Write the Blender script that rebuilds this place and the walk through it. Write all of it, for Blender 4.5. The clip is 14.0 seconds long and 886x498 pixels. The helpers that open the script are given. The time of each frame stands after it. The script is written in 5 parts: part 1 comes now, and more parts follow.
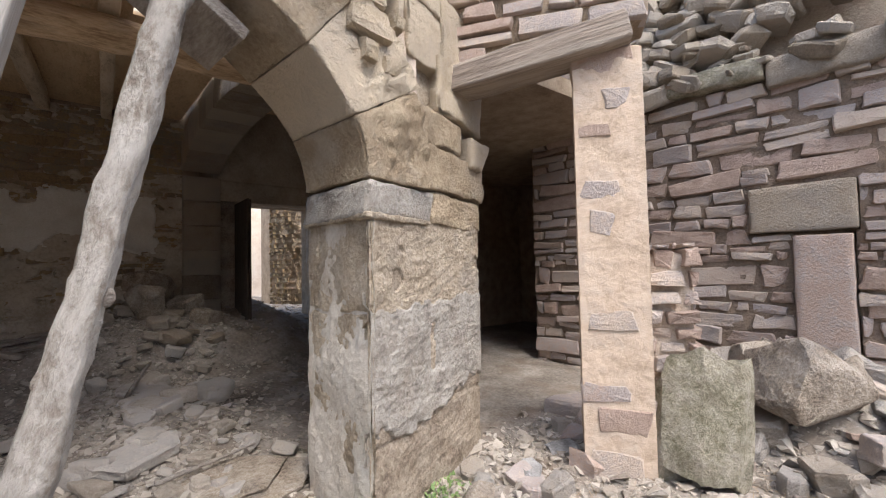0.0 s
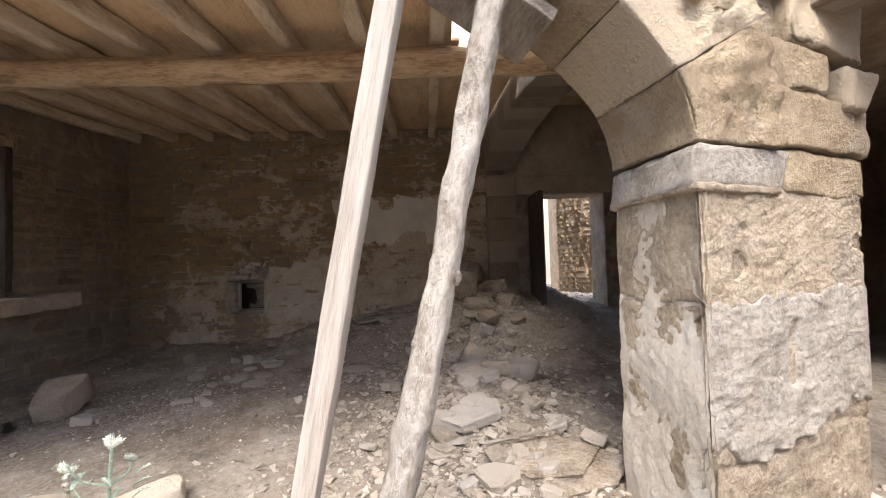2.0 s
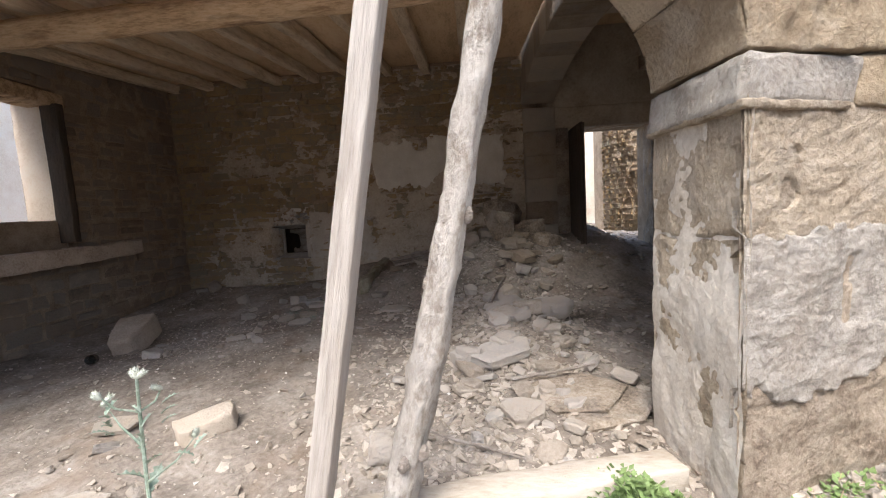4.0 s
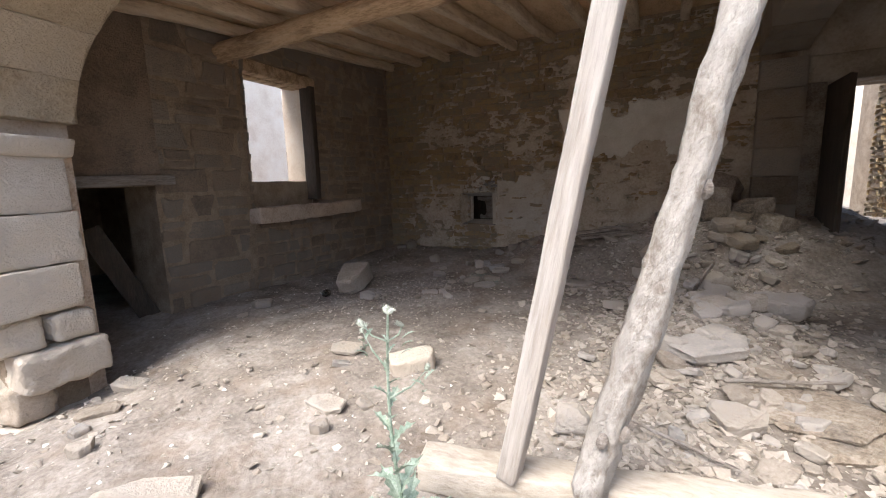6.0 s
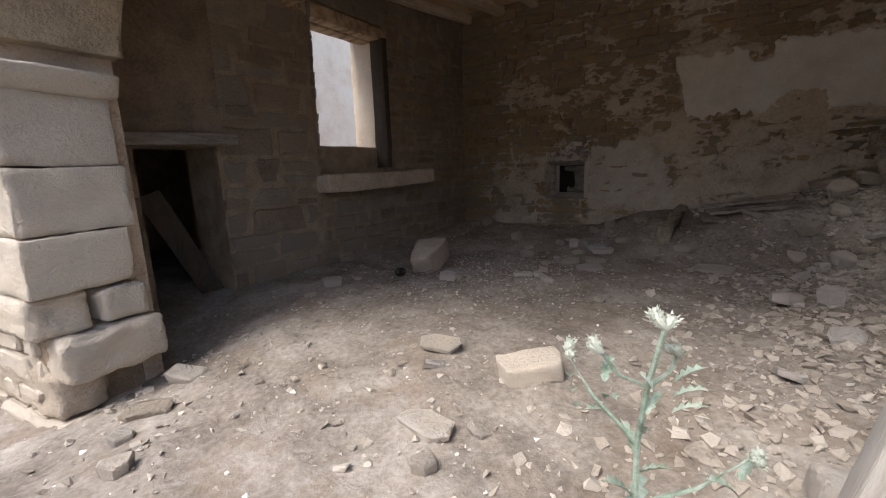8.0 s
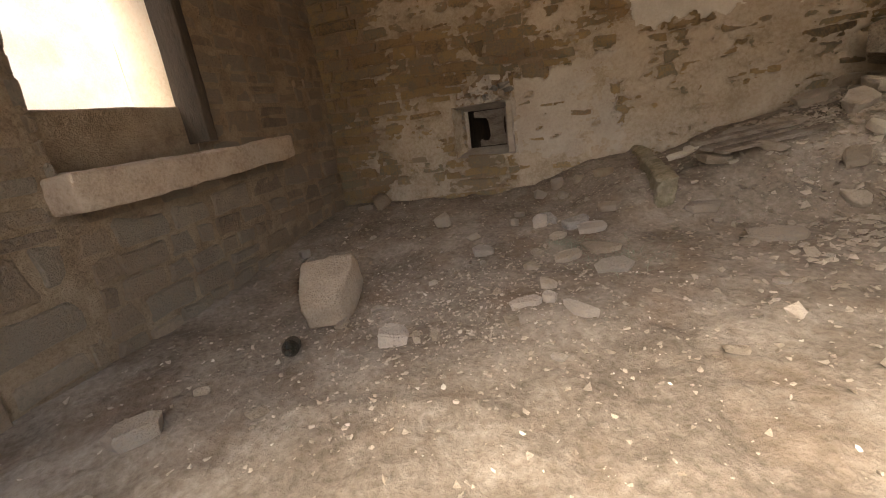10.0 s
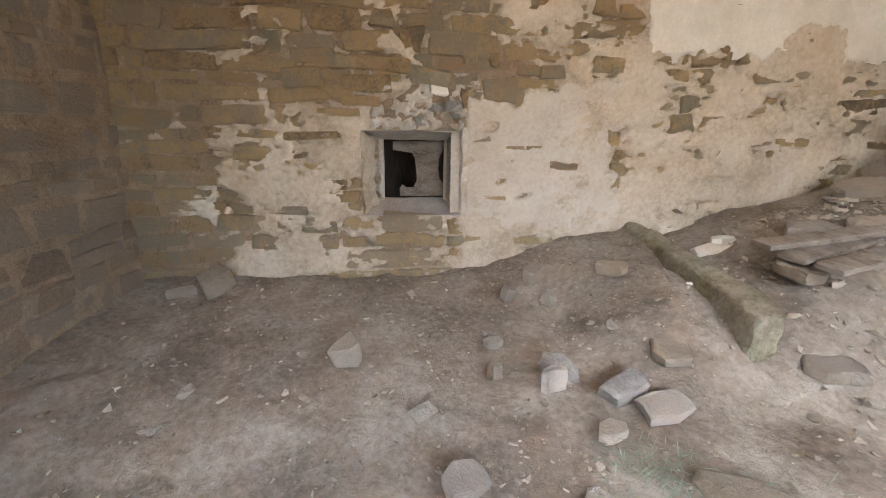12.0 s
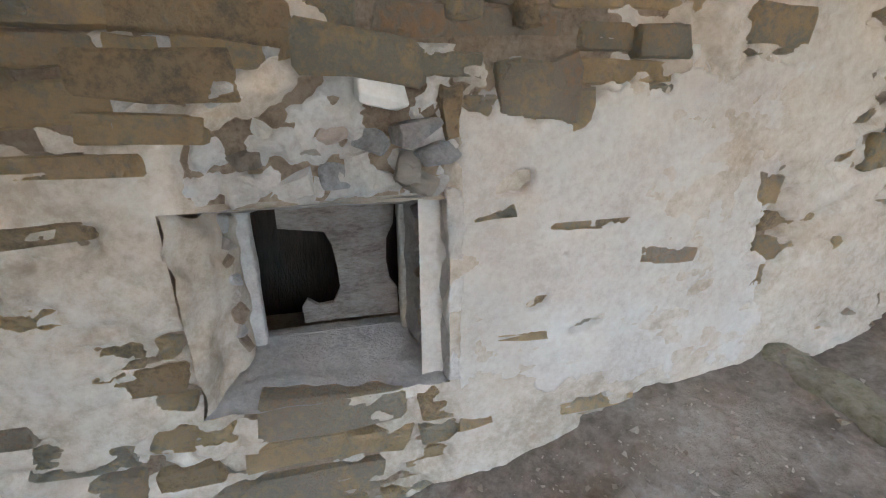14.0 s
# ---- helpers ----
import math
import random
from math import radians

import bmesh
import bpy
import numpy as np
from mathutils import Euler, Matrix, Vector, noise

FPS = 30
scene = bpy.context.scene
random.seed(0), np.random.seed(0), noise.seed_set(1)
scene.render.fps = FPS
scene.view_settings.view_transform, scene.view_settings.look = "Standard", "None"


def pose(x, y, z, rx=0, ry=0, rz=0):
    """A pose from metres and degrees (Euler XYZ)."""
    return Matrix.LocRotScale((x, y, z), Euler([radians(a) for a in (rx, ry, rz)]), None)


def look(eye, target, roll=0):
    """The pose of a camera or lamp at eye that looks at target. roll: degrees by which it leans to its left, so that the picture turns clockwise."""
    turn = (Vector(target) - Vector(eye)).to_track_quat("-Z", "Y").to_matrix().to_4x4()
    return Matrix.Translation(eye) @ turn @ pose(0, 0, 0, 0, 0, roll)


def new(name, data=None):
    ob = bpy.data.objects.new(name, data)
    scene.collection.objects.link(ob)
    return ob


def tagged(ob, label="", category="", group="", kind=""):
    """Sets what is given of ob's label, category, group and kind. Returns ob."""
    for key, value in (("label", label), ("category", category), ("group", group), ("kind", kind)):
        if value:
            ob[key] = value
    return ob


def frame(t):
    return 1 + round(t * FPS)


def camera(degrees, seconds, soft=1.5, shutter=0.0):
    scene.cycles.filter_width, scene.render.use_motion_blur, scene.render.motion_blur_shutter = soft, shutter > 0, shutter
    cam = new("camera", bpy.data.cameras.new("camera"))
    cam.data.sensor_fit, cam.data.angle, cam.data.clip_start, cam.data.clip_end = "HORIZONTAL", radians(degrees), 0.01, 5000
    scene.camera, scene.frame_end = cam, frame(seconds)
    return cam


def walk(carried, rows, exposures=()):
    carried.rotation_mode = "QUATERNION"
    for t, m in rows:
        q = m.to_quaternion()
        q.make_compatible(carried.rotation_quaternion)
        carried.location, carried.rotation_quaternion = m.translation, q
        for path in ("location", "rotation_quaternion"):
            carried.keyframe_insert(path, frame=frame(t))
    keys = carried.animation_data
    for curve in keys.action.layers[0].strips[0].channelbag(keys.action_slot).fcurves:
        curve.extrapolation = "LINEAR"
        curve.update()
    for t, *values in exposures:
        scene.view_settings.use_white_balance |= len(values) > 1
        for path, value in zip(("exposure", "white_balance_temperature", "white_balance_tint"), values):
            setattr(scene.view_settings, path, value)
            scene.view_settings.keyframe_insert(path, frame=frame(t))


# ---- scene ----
cam = camera(92.7, 14.0, soft=1.1)
PATH = [
    (0, (4.869, -7.139, 1.345), (6.125, -5.585, 1.423), -1.2),
    (0.5, (4.824, -7.159, 1.357), (5.656, -5.342, 1.423), -2.4),
    (1, (4.717, -7.167, 1.367), (4.949, -5.184, 1.476), -2.8),
    (1.5, (4.714, -7.086, 1.333), (4.761, -5.088, 1.4), -2.5),
    (2, (4.777, -6.972, 1.326), (4.851, -4.975, 1.386), -1.7),
    (2.5, (4.79, -6.912, 1.338), (4.723, -4.913, 1.367), -3.8),
    (5, (4.957, -6.917, 1.278), (4.707, -4.962, 0.938), -2.1),
    (5.5, (4.878, -6.959, 1.276), (4.161, -5.122, 0.942), -3.1),
    (6, (4.763, -6.972, 1.307), (3.846, -5.221, 1.0), -1.6),
    (6.5, (4.613, -6.96, 1.266), (3.663, -5.244, 0.877), -1.2),
    (7, (4.461, -6.891, 1.204), (3.398, -5.248, 0.791), 0.4),
    (7.5, (4.297, -6.751, 1.131), (3.125, -5.174, 0.756), -0.2),
    (10, (2.485, -4.894, 1.114), (1.996, -3.056, 0.496), -7.8),
    (10.5, (2.13, -4.436, 1.111), (1.782, -2.56, 0.511), -1.0),
    (11, (1.852, -3.901, 1.124), (1.577, -1.98, 0.64), -3.3),
    (11.5, (1.731, -3.411, 1.144), (1.821, -1.487, 0.605), 2.2),
    (12, (1.789, -2.896, 1.171), (1.963, -0.985, 0.605), 0.9),
    (12.5, (1.859, -2.392, 1.276), (2.06, -0.492, 0.687), 0.0),
    (13, (1.878, -1.924, 1.306), (2.282, -0.071, 0.671), -2.3),
    (13.5, (1.889, -1.431, 1.331), (2.335, 0.407, 0.681), -3.3),
    (14, (1.9, -1.049, 1.363), (2.353, 0.783, 0.701), -0.2),
]
SKY, SUN = 0.15, 1.25
EXPOSURES = [(0.0, 1.25, 6200, 10), (1.0, 1.45, 6350, 11), (1.5, 1.9, 6550, 11), (5.0, 1.65, 6250, 10), (5.5, 1.8, 6250, 10), (6.5, 1.85, 6200, 10), (7.0, 1.78, 6200, 10), (7.5, 1.35, 6100, 10), (7.7, 1.35, 6150, 10), (9.8, 2.6, 8300, 11), (10.0, 2.95, 8500, 11), (10.5, 3.75, 8900, 11), (11.0, 4.3, 8700, 10), (11.5, 4.4, 7300, 7), (12.0, 4.55, 6450, 4), (12.5, 4.5, 6200, 3), (14.0, 4.6, 5350, -2)]
walk(cam, [(t, look(eye, target, roll)) for t, eye, target, roll in PATH], EXPOSURES)

# ---- world, sun ----
world = bpy.data.worlds.new("sky")
scene.world = world
world.use_nodes = True
wn = world.node_tree
sky = wn.nodes.new("ShaderNodeTexSky")
sky.sky_type, sky.sun_disc = "NISHITA", False
sky.sun_elevation, sky.sun_rotation = radians(56), radians(190)
sky.dust_density, sky.air_density = 3.0, 1.0
wn.nodes["Background"].inputs["Strength"].default_value = SKY
wn.links.new(sky.outputs[0], wn.nodes["Background"].inputs["Color"])
sun = new("sun", bpy.data.lights.new("sun", "SUN"))
sun.data.energy, sun.data.angle, sun.data.color = SUN, radians(30), (1.0, 0.965, 0.92)
SUN_WAY = Vector((math.sin(radians(10)) * math.cos(radians(56)), math.cos(radians(10)) * math.cos(radians(56)), -math.sin(radians(56))))
sun.matrix_world = look((0, 0, 20), Vector((0, 0, 20)) + SUN_WAY)


# ---- materials ----
def material(name, cols, scale=6.0, fine=60.0, rough=0.9, bump=0.4, vary="none", stain=None, metal=0.0, stretch=(1, 1, 1), grime=0.5, pit=0.04, local=False, patch=2.2):
    """Ramp of colours over two scales of noise; vary: 'object' or 'island' shifts hue and tone piece by piece."""
    m = bpy.data.materials.new(name)
    m.use_nodes = True
    nt = m.node_tree
    n, l = nt.nodes, nt.links
    bsdf = n["Principled BSDF"]
    bsdf.inputs["Roughness"].default_value = rough
    bsdf.inputs["Metallic"].default_value = metal
    geo = n.new("ShaderNodeNewGeometry")
    mp = n.new("ShaderNodeMapping")
    mp.inputs["Scale"].default_value = stretch
    mp.inputs["Rotation"].default_value = (0.55, 0.35, 0.7)
    l.new(n.new("ShaderNodeTexCoord").outputs["Object"] if local else geo.outputs["Position"], mp.inputs["Vector"])

    def noise_tex(s, detail=6.0, r=0.6):
        t = n.new("ShaderNodeTexNoise")
        t.inputs["Scale"].default_value, t.inputs["Detail"].default_value, t.inputs["Roughness"].default_value = s, detail, r
        l.new(mp.outputs[0], t.inputs["Vector"])
        return t

    def math_node(op, a, b):
        k = n.new("ShaderNodeMath")
        k.operation = op
        for i, v in enumerate((a, b)):
            if isinstance(v, (int, float)):
                k.inputs[i].default_value = v
            else:
                l.new(v, k.inputs[i])
        return k.outputs[0]

    big, small = noise_tex(scale), noise_tex(fine, 8.0, 0.7)
    f = math_node("ADD", math_node("MULTIPLY", big.outputs[0], 0.52), math_node("MULTIPLY", small.outputs[0], 0.48))
    if vary != "none":
        if vary == "object":
            rnd = n.new("ShaderNodeObjectInfo").outputs["Random"]
        else:
            rnd = geo.outputs["Random Per Island"]
        f = math_node("ADD", math_node("MULTIPLY", f, 0.95), math_node("MULTIPLY", rnd, 0.48))
        f = math_node("SUBTRACT", f, 0.21)
    ramp = n.new("ShaderNodeValToRGB")
    e = ramp.color_ramp.elements
    lo, hi = 0.39, 0.61
    if vary != "none":
        lo, hi = 0.2, 0.85
    for i, c in enumerate(cols):
        p = lo + (hi - lo) * i / max(1, len(cols) - 1)
        if i < 2:
            e[i].position, e[i].color = p, (*c, 1)
        else:
            k = e.new(p)
            k.color = (*c, 1)
    l.new(f, ramp.inputs[0])
    colour = ramp.outputs[0]
    if stain:
        st = noise_tex(patch, 7.0, 0.65)
        mr = n.new("ShaderNodeMapRange")
        mr.inputs[1].default_value, mr.inputs[2].default_value = 0.5, 0.68
        mr.inputs[4].default_value = grime
        l.new(st.outputs[0], mr.inputs[0])
        mix = n.new("ShaderNodeMix")
        mix.data_type = "RGBA"
        mix.inputs[7].default_value = (*stain, 1)
        l.new(mr.outputs[0], mix.inputs[0])
        l.new(colour, mix.inputs[6])
        colour = mix.outputs[2]
    l.new(colour, bsdf.inputs["Base Color"])
    bp = n.new("ShaderNodeBump")
    bp.inputs["Strength"].default_value, bp.inputs["Distance"].default_value = min(1.0, bump * 1.3), 0.04
    pits = n.new("ShaderNodeTexVoronoi")
    pits.inputs["Scale"].default_value = fine * 0.8
    l.new(mp.outputs[0], pits.inputs["Vector"])
    relief = math_node("ADD", math_node("MULTIPLY", big.outputs[0], 0.5), math_node("MULTIPLY", small.outputs[0], 0.85))
    l.new(math_node("ADD", relief, math_node("MULTIPLY", pits.outputs["Distance"], pit)), bp.inputs["Height"])
    l.new(bp.outputs[0], bsdf.inputs["Normal"])
    return m


SAND = material("sandstone", [(0.17, 0.135, 0.10), (0.38, 0.31, 0.235), (0.54, 0.47, 0.385)], 5, 45, bump=0.8, stain=(0.29, 0.265, 0.24), grime=0.7)
SAND_V = material("sandstone_blocks", [(0.22, 0.175, 0.125), (0.40, 0.325, 0.24), (0.46, 0.40, 0.33), (0.52, 0.44, 0.33)], 5, 45, bump=0.8, vary="object", stain=(0.32, 0.30, 0.275))
WALL_V = material("back_wall_stone", [(0.20, 0.165, 0.115), (0.40, 0.285, 0.155), (0.28, 0.26, 0.20), (0.46, 0.33, 0.17), (0.31, 0.27, 0.205), (0.42, 0.265, 0.145)], 7, 50, bump=0.8, vary="object")
WALL_I = material("back_wall_stone_rest", [(0.20, 0.165, 0.115), (0.40, 0.285, 0.155), (0.28, 0.26, 0.20), (0.46, 0.33, 0.17), (0.31, 0.27, 0.205), (0.42, 0.265, 0.145)], 7, 50, bump=0.8, vary="island")
LEFT_V = material("side_wall_stone", [(0.19, 0.15, 0.115), (0.34, 0.26, 0.185), (0.29, 0.25, 0.20), (0.43, 0.34, 0.25)], 6, 45, bump=0.9, vary="object", stain=(0.23, 0.185, 0.145))
LEFTP = material("brown_plaster", [(0.17, 0.125, 0.09), (0.27, 0.20, 0.145), (0.33, 0.25, 0.18)], 4, 45, bump=0.6, stain=(0.15, 0.11, 0.08))
PALE_V = material("pale_sandstone_blocks", [(0.42, 0.335, 0.25), (0.60, 0.51, 0.40), (0.66, 0.58, 0.475), (0.70, 0.60, 0.47)], 5, 45, bump=0.7, vary="object", stain=(0.50, 0.43, 0.355))
SMOOTHLITP = material("smooth_lit_plaster", [(0.46, 0.40, 0.33), (0.55, 0.50, 0.43), (0.61, 0.57, 0.50)], 3.0, 40, bump=0.12, stain=(0.46, 0.40, 0.32), grime=0.4)
MAUVE_V = material("slate_stone", [(0.34, 0.245, 0.195), (0.46, 0.345, 0.275), (0.42, 0.365, 0.335), (0.55, 0.45, 0.36), (0.47, 0.36, 0.29)], 7, 50, bump=0.55, vary="object")
RUBBLE_V = material("fallen_stone", [(0.30, 0.245, 0.185), (0.46, 0.39, 0.31), (0.41, 0.375, 0.335), (0.56, 0.49, 0.40)], 8, 60, bump=0.8, vary="object")
RUBBLE_I = material("gravel", [(0.20, 0.155, 0.115), (0.34, 0.28, 0.21), (0.32, 0.285, 0.25), (0.48, 0.42, 0.35)], 10, 60, bump=0.5, vary="island")
BLUE = material("blue_slate", [(0.24, 0.23, 0.215), (0.36, 0.345, 0.33), (0.45, 0.435, 0.41)], 8, 60, bump=0.6)
GREEN = material("mossy_stone", [(0.20, 0.185, 0.115), (0.36, 0.325, 0.235), (0.46, 0.41, 0.325)], 7, 34, bump=1.0, stain=(0.17, 0.145, 0.10), grime=0.6, patch=6)
PLASTER = material("lime_plaster", [(0.38, 0.31, 0.225), (0.52, 0.45, 0.355), (0.61, 0.55, 0.46)], 3.0, 30, bump=0.2, stain=(0.39, 0.295, 0.20), grime=0.5)
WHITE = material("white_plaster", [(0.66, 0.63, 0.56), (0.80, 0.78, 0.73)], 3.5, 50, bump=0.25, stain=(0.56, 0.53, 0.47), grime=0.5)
GREYP = material("grey_plaster", [(0.36, 0.33, 0.30), (0.52, 0.49, 0.45)], 5, 45, bump=0.5)
MORTAR = material("mortar", [(0.27, 0.20, 0.135), (0.40, 0.305, 0.21), (0.48, 0.38, 0.27)], 6, 55, bump=0.8, stain=(0.23, 0.165, 0.11))
MORTAR_L = material("pale_mortar", [(0.40, 0.30, 0.22), (0.56, 0.45, 0.345), (0.64, 0.54, 0.435)], 5, 45, bump=0.45)
DIRT = material("dirt", [(0.16, 0.132, 0.105), (0.275, 0.237, 0.196), (0.40, 0.355, 0.305)], 2.0, 26, bump=0.45, stain=(0.19, 0.135, 0.09), grime=0.6, pit=0.0)
WOOD = material("weathered_wood", [(0.36, 0.235, 0.135), (0.64, 0.465, 0.285), (0.74, 0.585, 0.40)], 9, 60, bump=0.6, stretch=(0.2, 1, 1), stain=(0.17, 0.095, 0.05), grime=0.8, patch=7)
JOIST = material("joist_wood", [(0.52, 0.40, 0.27), (0.74, 0.61, 0.44), (0.82, 0.71, 0.56)], 9, 60, bump=0.5, stretch=(1, 0.2, 1))
POLE = material("pale_wood", [(0.35, 0.305, 0.255), (0.47, 0.425, 0.37), (0.53, 0.49, 0.435)], 14, 70, bump=0.45, stretch=(1, 1, 0.06), stain=(0.34, 0.28, 0.22), grime=0.6, local=True, patch=5)
TRUNK = material("peeled_trunk", [(0.27, 0.225, 0.18), (0.48, 0.44, 0.385), (0.58, 0.545, 0.49)], 7, 30, bump=0.9, stretch=(1, 1, 0.55), stain=(0.15, 0.118, 0.09), grime=0.75, local=True, patch=3.5)
GOLD = material("golden_sandstone", [(0.29, 0.225, 0.155), (0.47, 0.385, 0.28), (0.58, 0.495, 0.38)], 4, 40, bump=0.9, stain=(0.45, 0.41, 0.36), grime=0.5)
GOLD_V = material("golden_sandstone_blocks", [(0.31, 0.23, 0.145), (0.50, 0.40, 0.27), (0.56, 0.465, 0.34), (0.62, 0.51, 0.365)], 5, 40, bump=0.8, vary="object", stain=(0.47, 0.40, 0.315), grime=0.6)
WARMLIME = material("warm_lime_wash", [(0.44, 0.38, 0.305), (0.57, 0.515, 0.435), (0.66, 0.61, 0.53)], 4, 45, bump=0.35, stain=(0.46, 0.39, 0.31), grime=0.4)
FLAKE = material("grey_stone_crust", [(0.24, 0.21, 0.175), (0.385, 0.35, 0.30), (0.48, 0.445, 0.39)], 6, 38, bump=0.6, stain=(0.36, 0.30, 0.235), grime=0.5, patch=3.5)
BROWNF = material("brown_weathered_stone", [(0.25, 0.19, 0.135), (0.43, 0.35, 0.26), (0.54, 0.455, 0.355)], 6, 38, bump=0.9, stain=(0.27, 0.225, 0.18), grime=0.5)
PEACH = material("peach_render", [(0.50, 0.38, 0.27), (0.60, 0.47, 0.35), (0.64, 0.53, 0.415)], 4, 24, bump=0.3, stain=(0.50, 0.40, 0.31), grime=0.5, patch=4)
GRIT = material("pale_grit", [(0.30, 0.25, 0.195), (0.46, 0.40, 0.33), (0.60, 0.54, 0.46)], 10, 60, bump=0.5, vary="island")
RUBBLE_P = material("pale_fallen_stone", [(0.36, 0.30, 0.235), (0.52, 0.455, 0.375), (0.50, 0.46, 0.415), (0.64, 0.57, 0.48)], 8, 50, bump=0.7, vary="object")
PLANK = material("dusty_timber", [(0.32, 0.265, 0.20), (0.44, 0.385, 0.31), (0.51, 0.46, 0.385)], 3, 35, bump=0.3, stretch=(0.35, 1, 1), stain=(0.33, 0.27, 0.20), grime=0.5)
LIME = material("lime_wash", [(0.44, 0.395, 0.335), (0.58, 0.535, 0.475), (0.68, 0.64, 0.58)], 4, 45, bump=0.5, stain=(0.40, 0.35, 0.29), grime=0.45)
GREYWOOD = material("grey_wood", [(0.22, 0.18, 0.15), (0.36, 0.31, 0.26), (0.46, 0.41, 0.36)], 12, 70, bump=0.7, stretch=(0.6, 0.25, 1.6))
BOARD = material("ceiling_boards", [(0.52, 0.36, 0.21), (0.70, 0.51, 0.31), (0.76, 0.59, 0.39)], 5, 50, bump=0.4, stretch=(1, 0.3, 1))
DARKWOOD_VOID = material("dark_wood_and_void", [(0.05, 0.04, 0.03), (0.10, 0.075, 0.055)], 9, 60, bump=0.5, stretch=(1, 1, 0.2))
OCHRE = material("sunlit_render", [(0.70, 0.58, 0.45), (0.81, 0.70, 0.57), (0.84, 0.76, 0.65)], 2, 40, bump=0.4, stain=(0.58, 0.43, 0.29), grime=0.35)
LEAF = material("thistle_green", [(0.14, 0.19, 0.13), (0.25, 0.31, 0.235), (0.37, 0.42, 0.345)], 20, 90, rough=0.7, bump=0.2)
BUD = material("thistle_bud", [(0.30, 0.33, 0.25), (0.50, 0.51, 0.43)], 20, 90, rough=0.8, bump=0.2)
GRASS = material("weed_green", [(0.11, 0.17, 0.05), (0.24, 0.33, 0.12)], 20, 90, rough=0.7, bump=0.2)
STRAW = material("straw", [(0.30, 0.21, 0.12), (0.46, 0.35, 0.22)], 20, 90, rough=0.8, bump=0.2)
BLACK = material("dark_glass", [(0.01, 0.01, 0.008), (0.03, 0.03, 0.025)], 20, 90, rough=0.25, bump=0.1)


# ---- building helpers ----
def part(name, data, mat, parent=None, label="", m=None):
    """Links a bmesh or mesh as one object, under a thing where one is given."""
    if isinstance(data, bmesh.types.BMesh):
        me = bpy.data.meshes.new(name)
        data.to_mesh(me)
        data.free()
    else:
        me = data
    if mat and not me.materials:
        me.materials.append(mat)
    ob = new(name, me)
    ob.parent = parent
    if m is not None:
        ob.matrix_local = m
    if label:
        ob["label"] = label
    return ob


def empty(name, m=None):
    ob = new(name)
    if m is not None:
        ob.matrix_world = m
    return ob


def box(bm, x0, x1, y0, y1, z0, z1, m=None):
    t = Matrix.LocRotScale(((x0 + x1) / 2, (y0 + y1) / 2, (z0 + z1) / 2), None, (abs(x1 - x0), abs(y1 - y0), abs(z1 - z0)))
    bmesh.ops.create_cube(bm, size=1, matrix=(m or Matrix()) @ t)


def fbm(p, octaves=3):
    return noise.fractal(p, 0.9, 2.1, octaves)


def lines(n, b):
    """Grid lines over 0..1 with a narrow first and last strip, the bevel."""
    b = min(b, 0.3)
    return [0.0] + [b + (1 - 2 * b) * i / n for i in range(n + 1)] + [1.0]


def block(fn, dims, bevel=0.015, res=0.08, amp=0.006, freq=6.0, seed=0.0, cap=14, chip=0.0):
    """A rough solid: fn maps the unit cube to space; edges are rounded by bevel metres, faces uneven by amp."""
    ls = [lines(max(1, min(cap, round(d / res))), bevel / d) for d in dims]
    n = [len(a) - 1 for a in ls]
    verts, index, faces = [], {}, []
    off = Vector((seed * 7.31, seed * 3.17, seed * 5.77))

    def vert(i, j, k):
        key = (i, j, k)
        if key not in index:
            u = [ls[0][i], ls[1][j], ls[2][k]]
            ends = [a in (0, n[q]) for q, a in enumerate(key)]
            if sum(ends) >= 2:
                cut = 0.3 if sum(ends) == 2 else 0.45
                for q in range(3):
                    if ends[q]:
                        b = min(bevel / dims[q], 0.3) * cut
                        u[q] = b if u[q] == 0 else 1 - b
            p = Vector(fn(*u))
            d = noise.noise_vector(p * freq + off) * amp + noise.noise_vector(p * freq * 3.1 + off) * amp * 0.55
            if chip and sum(ends) >= 2:
                c = max(0.0, noise.noise(p * 5 + off) - 0.05) * chip
                centre = Vector(fn(0.5, 0.5, 0.5))
                d += (centre - p).normalized() * c
            index[key] = len(verts)
            verts.append(p + d)
        return index[key]

    for ax in range(3):
        a, b = (ax + 1) % 3, (ax + 2) % 3
        for side in (0, n[ax]):
            for i in range(n[a]):
                for j in range(n[b]):
                    quad = []
                    for di, dj in ((0, 0), (1, 0), (1, 1), (0, 1)):
                        key = [0, 0, 0]
                        key[ax], key[a], key[b] = side, i + di, j + dj
                        quad.append(vert(*key))
                    faces.append(quad if side else quad[::-1])
    me = bpy.data.meshes.new("block")
    me.from_pydata(verts, [], faces)
    for p in me.polygons:
        p.use_smooth = True
    return me


def cuboid(x0, x1, y0, y1, z0, z1):
    return (lambda u, v, w: (x0 + (x1 - x0) * u, y0 + (y1 - y0) * v, z0 + (z1 - z0) * w)), (x1 - x0, y1 - y0, z1 - z0)


